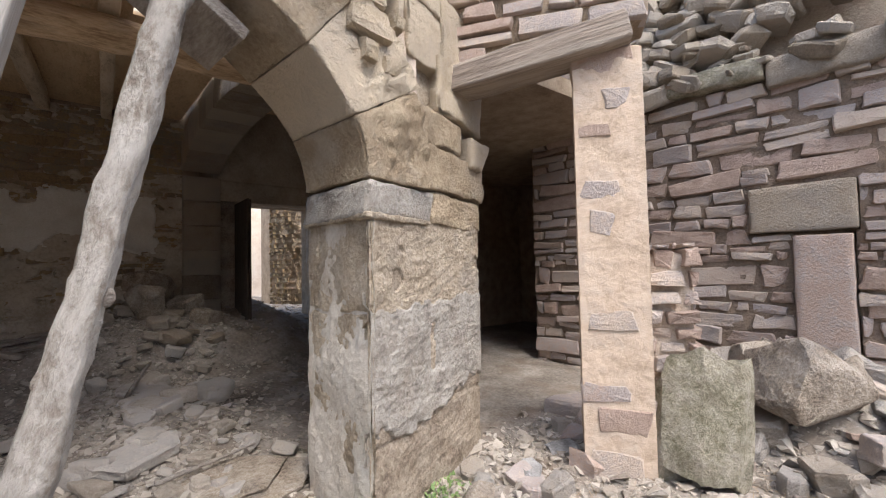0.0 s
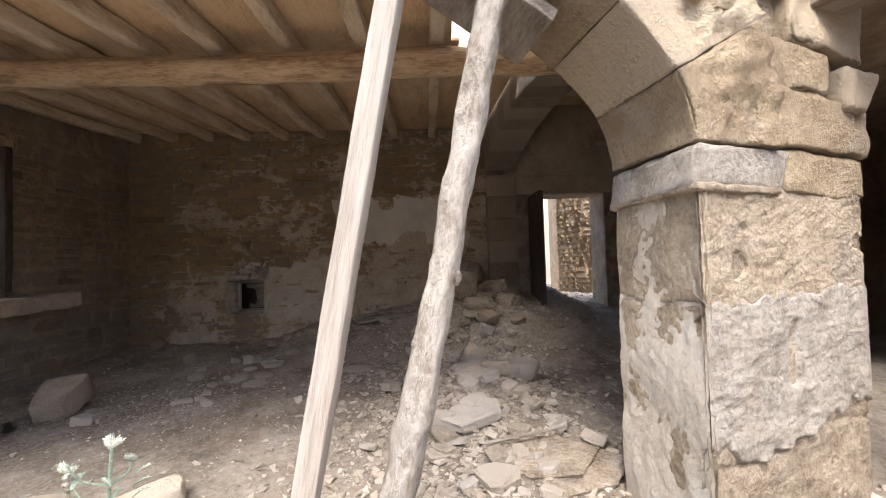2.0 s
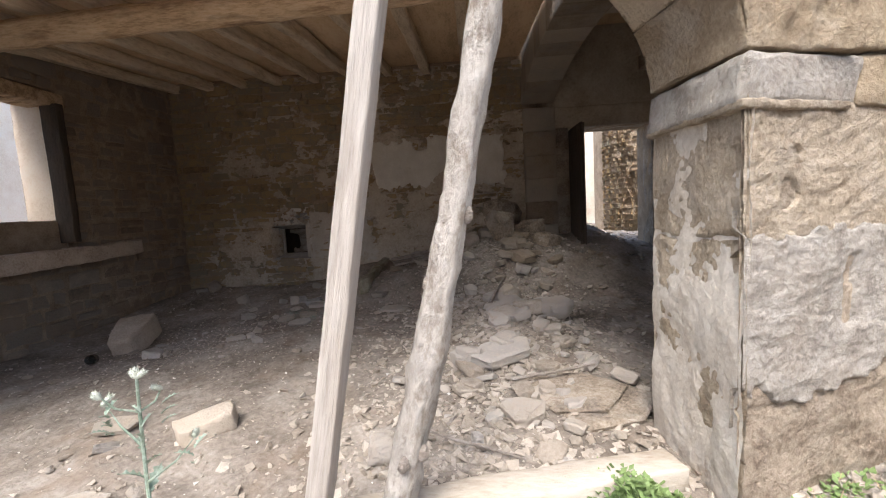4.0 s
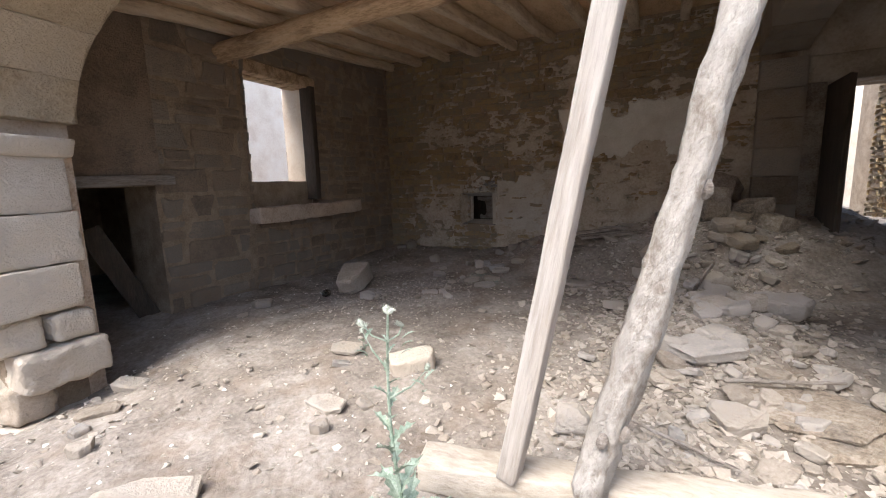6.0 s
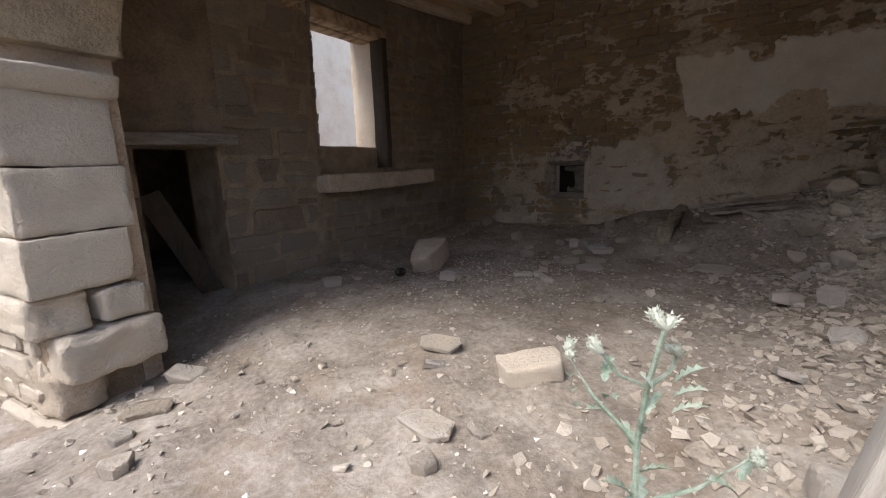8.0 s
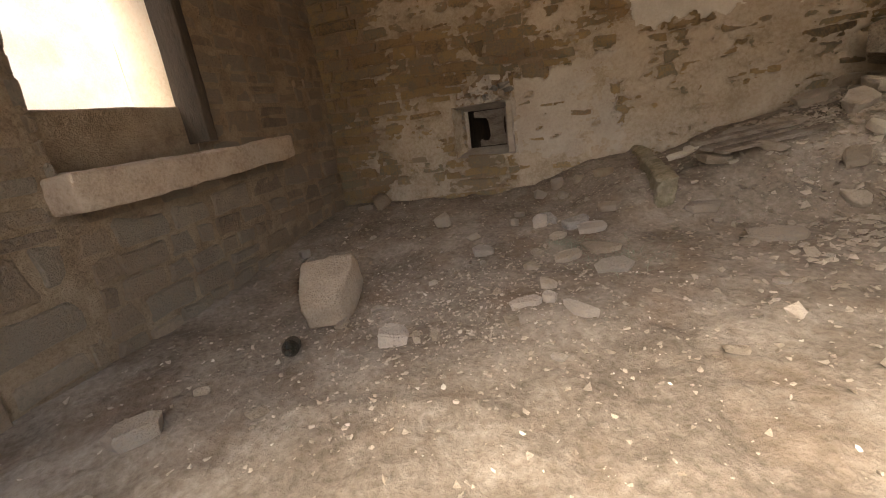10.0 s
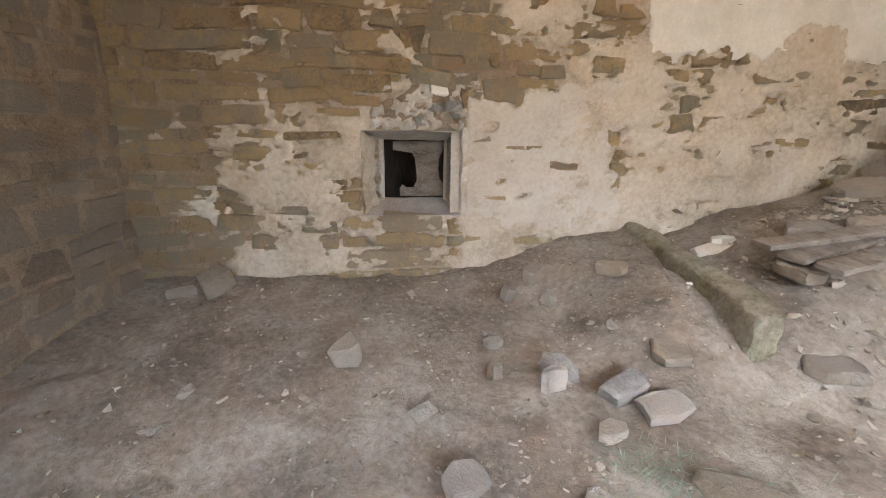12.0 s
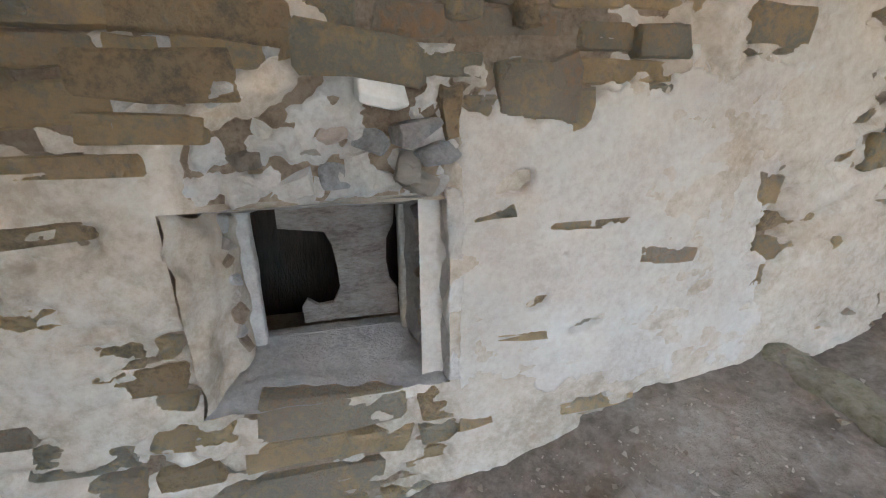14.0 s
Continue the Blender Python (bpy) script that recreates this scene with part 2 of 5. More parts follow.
def timber(a, b, w, h, seed=0, bow=0.02, amp=0.006, taper=0.0, up=(0, 0, 1), round_=False):
    """A beam from a to b (its axis), w across and h high, slightly bowed and worn."""
    a, b = Vector(a), Vector(b)
    ax = (b - a).normalized()
    side = ax.cross(Vector(up)).normalized()
    top = side.cross(ax)
    length = (b - a).length
    o = Vector((seed * 1.7, 0, 0))

    def fn(u, v, s):
        c, d = v - 0.5, s - 0.5
        if round_:
            k = math.hypot(c, d) or 1
            m_ = max(abs(c), abs(d))
            c, d = c * m_ / k, d * m_ / k
        k = 1 - taper * u
        wob = noise.noise_vector(o + Vector((u * length * 0.9, 0, seed))) * bow
        return a + ax * (u * length) + side * (c * w * k + wob.x) + top * (d * h * k + wob.y)

    return block(fn, (length, w, h), min(w, h) * (0.28 if round_ else 0.1), 0.1 if not round_ else 0.06, amp, 5.0, seed, 60)


rng = random.Random(5)


def face_stone(aspect, seed):
    """A split rubble stone in the unit cube: a crooked four-sided outline with broken corners, a rough face towards +y."""
    r = random.Random(seed)
    corner = []
    for sx, sz in ((-1, -1), (1, -1), (1, 1), (-1, 1)):
        corner.append((sx * (0.5 - r.uniform(-0.03, 0.28) / aspect), sz * (0.5 - r.uniform(-0.03, 0.20))))
    outline = []
    for k in range(4):
        p, q = corner[k], corner[(k + 1) % 4]
        flat = k % 2 == 0
        c = r.uniform(0.04, 0.14) / (aspect if flat else 1)
        for u in (c, r.uniform(0.35, 0.65), 1 - c):
            jx, jz = r.uniform(-0.04, 0.04) / aspect, r.uniform(-0.06, 0.06)
            outline.append((p[0] + (q[0] - p[0]) * u + jx, p[1] + (q[1] - p[1]) * u + jz))
    n = len(outline)
    rings = [[], [], []]
    lean, tip = r.uniform(-0.08, 0.08), r.uniform(-0.08, 0.08)
    for x, z in outline:
        rings[0].append((x, -0.5, z))
        rings[1].append((x, 0.43 + r.uniform(-0.03, 0.02) + lean * x + tip * z, z))
        k = r.uniform(0.03, 0.09)
        rings[2].append((x * (1 - k * 2 / aspect), 0.5 + r.uniform(-0.02, 0.015) + lean * x + tip * z, z * (1 - k * 2)))
    vs = rings[0] + rings[1] + rings[2] + [(r.uniform(-0.15, 0.15), 0.51 + r.uniform(-0.015, 0.015), r.uniform(-0.15, 0.15))]
    fs = []
    for b in (0, n):
        fs += [(b + k, b + (k + 1) % n, b + n + (k + 1) % n, b + n + k) for k in range(n)]
    fs += [(2 * n + k, 2 * n + (k + 1) % n, 3 * n) for k in range(n)]
    me = bpy.data.meshes.new("stone")
    me.from_pydata(vs, [], fs)
    return me


FACES = {a: [face_stone(a, 100 * a + i) for i in range(9)] for a in (1, 2, 4)}
_dressed = {}


def dressed(aspect, i, mat):
    key = (aspect, i, mat.name)
    if key not in _dressed:
        me = FACES[aspect][i].copy()
        me.materials.append(mat)
        _dressed[key] = me
    return _dressed[key]


def masonry(parent, m, width, z0, z1, mat, mat_rest, course=(0.10, 0.2), ratio=(1.2, 3.4), proud=(0.0, 0.02), holes=(), keep=None, limit=300, seed=1, gap=0.012, tilt=1.5, depth=0.16, near=None, rock_=0.0):
    """Stones laid in uneven courses on the plane of m (x along, y out, z up); pieces past the limit are joined."""
    r = random.Random(seed)
    made = []
    z = z0
    while z < z1 - 0.04:
        h = min(r.uniform(*course), z1 - z)
        x = -r.uniform(0, 0.2)
        while x < width:
            ln = min(h * r.uniform(*ratio), 0.75)
            hh = h
            parts_ = [(z, hh)]
            if h > 0.15 and r.random() < 0.25:
                k = r.uniform(0.35, 0.65)
                parts_ = [(z, hh * k), (z + hh * k, hh * (1 - k))]
            for zz, hk in parts_:
                x0, x1 = max(0, x), min(width, x + ln)
                if x1 - x0 < 0.05:
                    continue
                zc = zz + hk / 2 + noise.noise(Vector((x * 0.9, z * 2, seed))) * 0.04
                cx = (x0 + x1) / 2
                bad = any(a - 0.01 < x1 - 0.02 and x0 + 0.02 < b and c < zz + hk - 0.02 and zz + 0.02 < d for a, b, c, d in holes)
                if bad:
                    # cut the stone back to the opening's edge where most of it stands clear
                    for a, b, c, d in holes:
                        if c < zz + hk - 0.02 and zz + 0.02 < d:
                            if x0 < a < x1 and a - x0 > 0.07:
                                x1 = a
                            elif x0 < b < x1 and x1 - b > 0.07:
                                x0 = b
                    cx = (x0 + x1) / 2
                    bad = any(a < x1 - 0.015 and x0 + 0.015 < b and c < zz + hk - 0.02 and zz + 0.02 < d for a, b, c, d in holes)
                if bad or (keep and not keep(cx, zc)):
                    continue
                pr = r.uniform(*proud)
                L, H = x1 - x0 - gap * r.uniform(0.4, 1.6), hk * r.uniform(0.86, 1.16) - gap * r.uniform(0.4, 1.6)
                made.append((cx, zc, L, H, pr, r.uniform(-tilt, tilt), r.randrange(9), r.uniform(-rock_, rock_), r.uniform(-rock_, rock_)))
            x += ln
        z += h
    if near:
        made.sort(key=lambda s: math.hypot(s[0] - near[0], s[1] - near[1]))
    rest_v, rest_f = [], []
    for i, (cx, zc, L, H, pr, tl, k, ra, rb) in enumerate(made):
        a = L / H
        asp = 1 if a < 1.5 else 2 if a < 3 else 4
        t = Matrix.Translation((cx, pr - depth / 2, zc)) @ Euler((radians(ra * 2), radians(tl), radians(rb))).to_matrix().to_4x4() @ Matrix.Diagonal((L, depth, H, 1))
        if i < limit:
            part("stone", dressed(asp, k, mat), None, parent, m=(parent.matrix_world.inverted() @ m @ t) if parent else m @ t)
        else:
            base = len(rest_v)
            mt = m @ t
            rest_v += [mt @ v.co for v in FACES[asp][k].vertices]
            rest_f += [[base + q for q in p.vertices] for p in FACES[asp][k].polygons]
    if rest_v:
        me = bpy.data.meshes.new("far_stones")
        me.from_pydata(rest_v, [], rest_f)
        ob = part("far_stones", me, mat_rest, parent)
        ob["kind"] = "stuff"
    return len(made)


def sheet(m, x0, x1, z0, z1, res, out, skip=None):
    """A fine uneven skin on the plane of m; out(x, z) gives how far it stands out."""
    nx, nz = max(2, round((x1 - x0) / res)), max(2, round((z1 - z0) / res))
    verts, faces = [], []
    for j in range(nz + 1):
        for i in range(nx + 1):
            x, z = x0 + (x1 - x0) * i / nx, z0 + (z1 - z0) * j / nz
            verts.append(m @ Vector((x, out(x, z), z)))
    for j in range(nz):
        for i in range(nx):
            x, z = x0 + (x1 - x0) * (i + 0.5) / nx, z0 + (z1 - z0) * (j + 0.5) / nz
            if skip and skip(x, z):
                continue
            a = j * (nx + 1) + i
            faces.append((a, a + 1, a + nx + 2, a + nx + 1))
    me = bpy.data.meshes.new("skin")
    me.from_pydata(verts, [], faces)
    me.validate()
    for p in me.polygons:
        p.use_smooth = True
    return me


def rock(seed, flat=1.0, count=16, power=4.0):
    """An angular broken stone, about 1 across."""
    r = random.Random(seed)
    bm = bmesh.new()
    for _ in range(count):
        v = Vector((r.uniform(-1, 1), r.uniform(-1, 1), r.uniform(-1, 1)))
        k = (abs(v.x) ** power + abs(v.y) ** power + abs(v.z) ** power) ** (1 / power) or 1
        v = v / k * r.uniform(0.8, 1.0) * 0.5
        v.z *= flat
        bm.verts.new(v)
    bmesh.ops.convex_hull(bm, input=bm.verts[:])
    for v in [v for v in bm.verts if not v.link_faces]:
        bm.verts.remove(v)
    bmesh.ops.dissolve_limit(bm, angle_limit=radians(12), verts=bm.verts[:], edges=bm.edges[:])
    bmesh.ops.bevel(bm, geom=bm.edges[:], offset=0.025, segments=1, affect="EDGES", clamp_overlap=True)
    bmesh.ops.recalc_face_normals(bm, faces=bm.faces[:])
    me = bpy.data.meshes.new("rock")
    bm.to_mesh(me)
    bm.free()
    return me


def broken_slab(seed):
    """A flat split stone about 1 across: a jagged many-sided outline, broken sides and an uneven top."""
    r = random.Random(seed)
    n = r.randint(6, 8)
    rings = [[], [], [], []]
    for k in range(n):
        a = 2 * math.pi * (k + r.uniform(-0.28, 0.28)) / n
        c, d = math.cos(a), math.sin(a)
        q = 0.5 / max(abs(c), abs(d)) ** 0.75 * r.uniform(0.82, 1.04)
        x, y = c * q, d * q
        lo, hi = r.uniform(-0.5, -0.34), r.uniform(0.28, 0.5)
        f, g = r.uniform(0.86, 1.0), r.uniform(0.80, 0.95)
        rings[0].append((x * f * 0.9, y * f * 0.9, lo))
        rings[1].append((x * f, y * f, lo + 0.14))
        rings[2].append((x, y, hi - 0.12))
        rings[3].append((x * g, y * g, hi))
    vs = rings[0] + rings[1] + rings[2] + rings[3]
    fs = [tuple(range(n))[::-1], tuple(3 * n + k for k in range(n))]
    for b in (0, n, 2 * n):
        fs += [(b + k, b + (k + 1) % n, b + n + (k + 1) % n, b + n + k) for k in range(n)]
    me = bpy.data.meshes.new("slab")
    me.from_pydata(vs, [], fs)
    return me


ROCKS = [rock(40 + i, 1.0, 18) for i in range(12)]
SLABS = [broken_slab(80 + i) for i in range(12)]

def coloured(me, mat):
    key = (me.name, mat.name)
    if key not in _dressed:
        c = me.copy()
        c.materials.clear()
        c.materials.append(mat)
        _dressed[key] = c
    return _dressed[key]


# ---- ground ----
def hill(x, y, cx, cy, rx, ry, h):
    return h * math.exp(-((x - cx) / rx) ** 2 - ((y - cy) / ry) ** 2)


def step(v, a, b):
    k = min(1.0, max(0.0, (v - a) / (b - a)))
    return k * k * (3 - 2 * k)


def ground_base(x, y):
    far = math.hypot(x - 4, y + 4)
    fade = 1 - step(far, 12, 25)
    z = -0.03 + 0.03 * max(-1.5, min(6.0, y + 5.3))
    z += hill(x, y, 0.6, -6.3, 1.2, 0.9, -0.22) + hill(x, y, 0.9, -2.3, 1.3, 1.2, -0.16)
    z += (0.24 * step(x, 3.3, 3.5) + 0.22 * step(x, 3.5, 4.3)) * step(y, -1.7, -1.0) * (1 - step(x, 6.3, 7.5))
    z += 0.26 * step(x, 1.9, 3.2) * step(y, -0.75, -0.05) * (1 - step(x, 3.35, 3.6)) + 0.3 * step(x, 6.3, 7.0) * step(y, -1.7, -0.2) * (1 - step(x, 9, 10))
    z += hill(x, y, 5.3, -0.4, 0.7, 0.8, 0.28) + hill(x, y, 6.6, 0.2, 1.2, 0.8, 0.16)
    z += hill(x, y, 5.25, -3.2, 0.65, 1.15, 0.27) + hill(x, y, 9.0, -6.5, 0.75, 0.9, 0.5)
    z += hill(x, y, 5.2, -5.0, 0.5, 0.3, 0.04) + hill(x, y, 0.4, -5.2, 0.8, 0.7, -0.2) + 0.26 * step(x, 2.55, 3.25) * step(y, -1.6, -0.95) * (1 - step(x, 3.3, 3.45)) * (1 - 0.8 * step(y, -0.75, -0.05))
    return z * fade


def ground_z(x, y):
    p = Vector((x, y, 0))
    amp = 1.0 if -2 < x < 11 and -9 < y < 3 else 0.6
    return ground_base(x, y) + amp * (fbm(p * 0.9, 3) * 0.025 + fbm(p * 4.0 + Vector((9, 2, 1)), 3) * 0.020 + fbm(p * 10.0, 3) * 0.015)


def spread(lo, hi, stepsize):
    n = round((hi - lo) / stepsize)
    mid = [lo + (hi - lo) * i / n for i in range(n + 1)]
    out = [0.5, 1.5, 4, 9, 20, 50, 130, 400, 1500]
    return [lo - o for o in out[::-1]] + mid + [hi + o for o in out]


gx, gy = spread(-1.0, 10.5, 0.04), spread(-8.5, 2.0, 0.04)
gv = [(x, y, ground_z(x, y)) for y in gy for x in gx]
gf = [(j * len(gx) + i, j * len(gx) + i + 1, (j + 1) * len(gx) + i + 1, (j + 1) * len(gx) + i) for j in range(len(gy) - 1) for i in range(len(gx) - 1)]
gm = bpy.data.meshes.new("ground")
gm.from_pydata(gv, [], gf)
for p in gm.polygons:
    p.use_smooth = True
tagged(part("ground", gm, DIRT), "dusty earth floor and yard strewn with stone chips", "ground", kind="structure")


# ---- walls ----
def wall_with_holes(name, m, width, z0, z1, thick, holes, mat, label):
    """A wall whose face is the plane of m, cut through by the openings (x0, x1, z0, z1)."""
    xs = sorted({0, width, *[a for h in holes for a in h[:2]]})
    zs = sorted({z0, z1, *[a for h in holes for a in h[2:]]})
    bm = bmesh.new()
    cells = {}
    for i in range(len(xs) - 1):
        for j in range(len(zs) - 1):
            cx, cz = (xs[i] + xs[i + 1]) / 2, (zs[j] + zs[j + 1]) / 2
            cells[i, j] = not any(a < cx < b and c < cz < d for a, b, c, d in holes)
    pts = {}

    def pt(i, j, k):
        if (i, j, k) not in pts:
            pts[i, j, k] = bm.verts.new(m @ Vector((xs[i], -thick * k, zs[j])))
        return pts[i, j, k]

    for (i, j), solid in cells.items():
        if not solid:
            continue
        bm.faces.new([pt(i, j, 0), pt(i + 1, j, 0), pt(i + 1, j + 1, 0), pt(i, j + 1, 0)])
        bm.faces.new([pt(i, j + 1, 1), pt(i + 1, j + 1, 1), pt(i + 1, j, 1), pt(i, j, 1)])
        for di, dj, e in ((-1, 0, ((0, 0), (0, 1))), (1, 0, ((1, 1), (1, 0))), (0, -1, ((1, 0), (0, 0))), (0, 1, ((0, 1), (1, 1)))):
            if not cells.get((i + di, j + dj), False):
                (a, b), (c, d) = e
                bm.faces.new([pt(i + a, j + b, 0), pt(i + c, j + d, 0), pt(i + c, j + d, 1), pt(i + a, j + b, 1)])
    bmesh.ops.recalc_face_normals(bm, faces=bm.faces[:])
    return tagged(part(name, bm, mat), label, "wall", kind="structure")


def plane(a, b):
    """The frame of an upright plane through the plan points a and b, seen with a at the left: x along, y towards the viewer, z up."""
    a, b = Vector((*a, 0)), Vector((*b, 0))
    u = (b - a).normalized()
    n = Vector((u.y, -u.x, 0))
    m = Matrix((u, n, (0, 0, 1))).transposed().to_4x4()
    m.translation = a
    return m, (b - a).length


# back wall: its face is y = 0; x runs from -0.1 on
BACK, _ = plane((-0.1, 0), (9, 0))
BX = -0.1
NICHE = (1.50, 2.18, 0.56, 1.13)
DOOR = (6.47, 7.74, -0.5, 2.40)
TOP = 4.0
back_holes = [(NICHE[0] - BX, NICHE[1] - BX, NICHE[2], NICHE[3]), (DOOR[0] - BX, DOOR[1] - BX, -0.5, DOOR[3])]
wall_back = wall_with_holes("wall_back", BACK @ Matrix.Translation((0, -0.022, 0)), 9.2, -0.5, TOP, 0.55, back_holes, MORTAR, "rubble stone back wall with patches of old plaster")
masonry(wall_back, BACK, 5.9, 0.0, 3.5, WALL_V, WALL_I, (0.05, 0.15), (1.1, 5.5), (-0.018, 0.016), back_holes + [(1.55 - BX, 2.14 - BX, 1.10, 1.40)], near=(2.2, 1.2), seed=3, tilt=4.5, limit=290, gap=0.005, rock_=1.0)
# the long slabs and larger stones round the niche
for i, (x, z, a, b) in enumerate(((1.66, 1.53, 0.38, 0.11), (1.55, 1.41, 0.35, 0.12), (1.51, 1.31, 0.27, 0.075), (1.36, 1.235, 0.30, 0.07), (1.16, 1.44, 0.30, 0.12), (1.22, 1.56, 0.30, 0.11), (2.40, 1.39, 0.25, 0.19), (2.20, 1.58, 0.12, 0.10), (2.76, 1.50, 0.18, 0.11), (2.36, 1.57, 0.09, 0.11), (3.12, 1.56, 0.24, 0.13), (0.80, 0.98, 0.26, 0.12), (0.98, 0.60, 0.32, 0.09), (1.72, 0.40, 0.30, 0.08), (2.26, 0.40, 0.14, 0.06), (2.88, 0.91, 0.21, 0.07), (3.20, 1.10, 0.14, 0.14))):
    part("stone", dressed(4 if a > 2.6 * b else 2 if a > 1.3 * b else 1, i % 9, WALL_V), None, wall_back, m=wall_back.matrix_world.inverted() @ pose(x, 0.062, z, 0, (i % 5) * 1.5 - 3, 180) @ Matrix.Diagonal((a, 0.16, b, 1)))


def ragged(x, z, s=1.0):
    p = Vector((x, z, 3.7))
    return fbm(p * 2.6 * s, 4) * 0.5 + fbm(p * 9 * s, 3) * 0.4


def plaster_out(x, z):
    X = x + BX
    # whole round the niche and to its right, thin towards the corner, the foot and the top
    k = 0.36 + 0.60 * fbm(Vector((x * 0.9, z * 1.2, 7.0)), 2)
    k -= 1.15 * step(z + 0.16 * math.sin(X * 2.3), 1.25, 1.45) * (1 - step(X, 1.8, 2.2)) + 1.1 * step(z, 2.15, 2.6)
    k -= 0.5 * step(z, 1.3, 1.5) * step(X, 1.8, 2.2) * (1 - step(X, 3.15, 3.35)) - 1.0 * step(X, 3.15, 3.4) * (1 - step(z, 1.6, 1.8))
    k += 0.4 * step(X, 0.7, 0.9) * (1 - step(X, 1.5, 1.7)) * (1 - step(z, 1.2, 1.4)) - 2.4 * step(0.62 + 0.1 * math.sin(z * 7) - X, 0.0, 0.25)
    k += 0.55 * step(X, 2.15, 2.25) * (1 - step(X, 3.0, 3.2)) * (1 - step(z, 1.25, 1.5)) - 0.1 * (1 - step(z, 0.38, 0.6))
    k -= 1.1 * math.exp(-((X - 3.28) / 0.06) ** 2) * step(z, 0.7, 0.8) * (1 - step(z, 1.3, 1.4))
    if z > 1.1:
        hole = step(z, 1.12, 1.15) * step(X, 1.52, 1.60) * (1 - step(X, 2.12, 2.2)) * (1 - step(z - 0.35 * (X - 1.7) + 0.05 * ragged(x, z, 2), 1.30, 1.36))
        k -= 5.0 * hole
    q = 0.42 * k + 0.9 * fbm(Vector((x * 1.8, z * 2.6, 3.7)), 2) + 0.8 * fbm(Vector((x * 5.0, z * 10, 3.7)), 3) + 0.5 * fbm(Vector((x * 13, z * 24, 1.7)), 3) - 0.02
    return max(-0.030, min(0.013 + 0.004 * q, 0.06 * q)) + 0.0012 * fbm(Vector((x * 34, z * 34, 0.5)), 2)


def in_hole(x, z):
    return any(a < x < b and c < z < d for a, b, c, d in back_holes)


part("plaster", sheet(BACK, 0.0, 5.9, 0.0, 3.5, 0.0125, plaster_out, in_hole), PLASTER, wall_back, "flaking cream lime plaster")


def lime_out(x, z):
    X = x + BX
    edge = min(X - 2.19, 3.24 - X, (z - 0.50) * 0.9, 1.34 + 0.16 * step(X, 2.5, 2.9) - z)
    edge += 0.16 * ragged(x, z, 1.6) * (1 if X > 2.26 else 0.1)
    for cx, cz, rx, rz in ((2.45, 0.80, 0.05, 0.02), (2.62, 0.70, 0.07, 0.016), (2.80, 1.00, 0.11, 0.035), (2.75, 1.12, 0.04, 0.02), (3.02, 0.78, 0.06, 0.03), (2.36, 1.16, 0.05, 0.03), (2.52, 0.94, 0.03, 0.012), (2.95, 1.20, 0.025, 0.02)):
        edge -= 0.35 * math.exp(-((X - cx) / rx) ** 2 - ((z - cz - 0.3 * (X - cx)) / rz) ** 2)
    return 0.017 + 0.003 * ragged(x, z, 3) - (0 if edge > 0.015 else min(0.05, (0.015 - edge) * 1.2))


# smooth coat; its paler, cooler tone paints the cold light right of the niche
part("lime_plaster", sheet(BACK, 2.2, 3.5, 0.4, 1.6, 0.011, lime_out), SMOOTHLITP, wall_back, "smooth plaster beside the niche, cold light put into its paler colour")


def white_out(x, z):
    X = x + BX
    edge = min(X - 3.39 + 0.22 * (z - 1.62), 5.45 - X, (z - 1.60) * 0.8, (2.40 - z) * 0.9)
    edge += 0.10 * ragged(x, z, 1.4) * (1 if X > 3.42 else 0.25)
    edge -= 0.22 * math.exp(-((X - 4.55) / 0.3) ** 2 - ((z - 1.80) / 0.14) ** 2)
    edge -= 0.35 * math.exp(-((X - 4.12) / 0.10) ** 2 - ((z - 2.28) / 0.09) ** 2)
    return 0.022 if edge > 0.02 else 0.022 - min(0.06, (0.02 - edge) * 2.0)


part("white_plaster", sheet(BACK, 3.2, 5.75, 1.45, 2.6, 0.018, white_out), WHITE, wall_back, "white plaster remnant with a ragged lower edge")
# smooth lintel and jambs of the inner doorway, plaster above it
part("lintel", block(*cuboid(6.1, 8.2, -0.03, 0.35, 2.40, 2.72), 0.02, 0.12, 0.004), PLASTER, wall_back)
part("tympanum", sheet(BACK, 6.15 - BX, 9.1, 2.7, 4.2, 0.06, lambda x, z: 0.012 + 0.01 * ragged(x, z)), PLASTER, wall_back, "brown plaster over the doorway")
part("jamb", block(*cuboid(6.14, 6.47, -0.04, 0.36, -0.1, 2.40), 0.02, 0.1, 0.004), SAND, wall_back)
part("jamb", block(*cuboid(7.74, 8.1, -0.04, 0.36, -0.1, 2.40), 0.02, 0.1, 0.004), SAND, wall_back)

# left wall: its face is x = 0
LEFT, LEFT_W = plane((0, -6.0), (0, 0.02))
LY = -6.0
WIN = (-3.15, -1.98, 1.05, 2.95)
LDOOR = (-5.05, -4.36, -0.5, 1.36)
left_holes = [(WIN[0] - LY, WIN[1] - LY, WIN[2], WIN[3]), (LDOOR[0] - LY, LDOOR[1] - LY, -0.5, LDOOR[3])]
wall_left = wall_with_holes("wall_left", LEFT @ Matrix.Translation((0, -0.03, 0)), LEFT_W, -0.6, TOP, 0.6, left_holes, MORTAR, "dark stone side wall with a window recess")
masonry(wall_left, LEFT, 2.75, -0.1, 3.4, LEFT_V, LEFT_V, (0.2, 0.32), (1.4, 2.6), (-0.008, 0.012), left_holes, seed=11, gap=0.012, tilt=0.8, limit=160, rock_=0.8)
masonry(wall_left, LEFT @ Matrix.Translation((2.78, 0, 0)), LEFT_W - 2.8, -0.1, 3.4, LEFT_V, LEFT_V, (0.1, 0.24), (1.1, 2.6), (-0.008, 0.02), [(a - 2.78, b - 2.78, c, d) for a, b, c, d in left_holes], seed=12, tilt=3, limit=300, rock_=2)
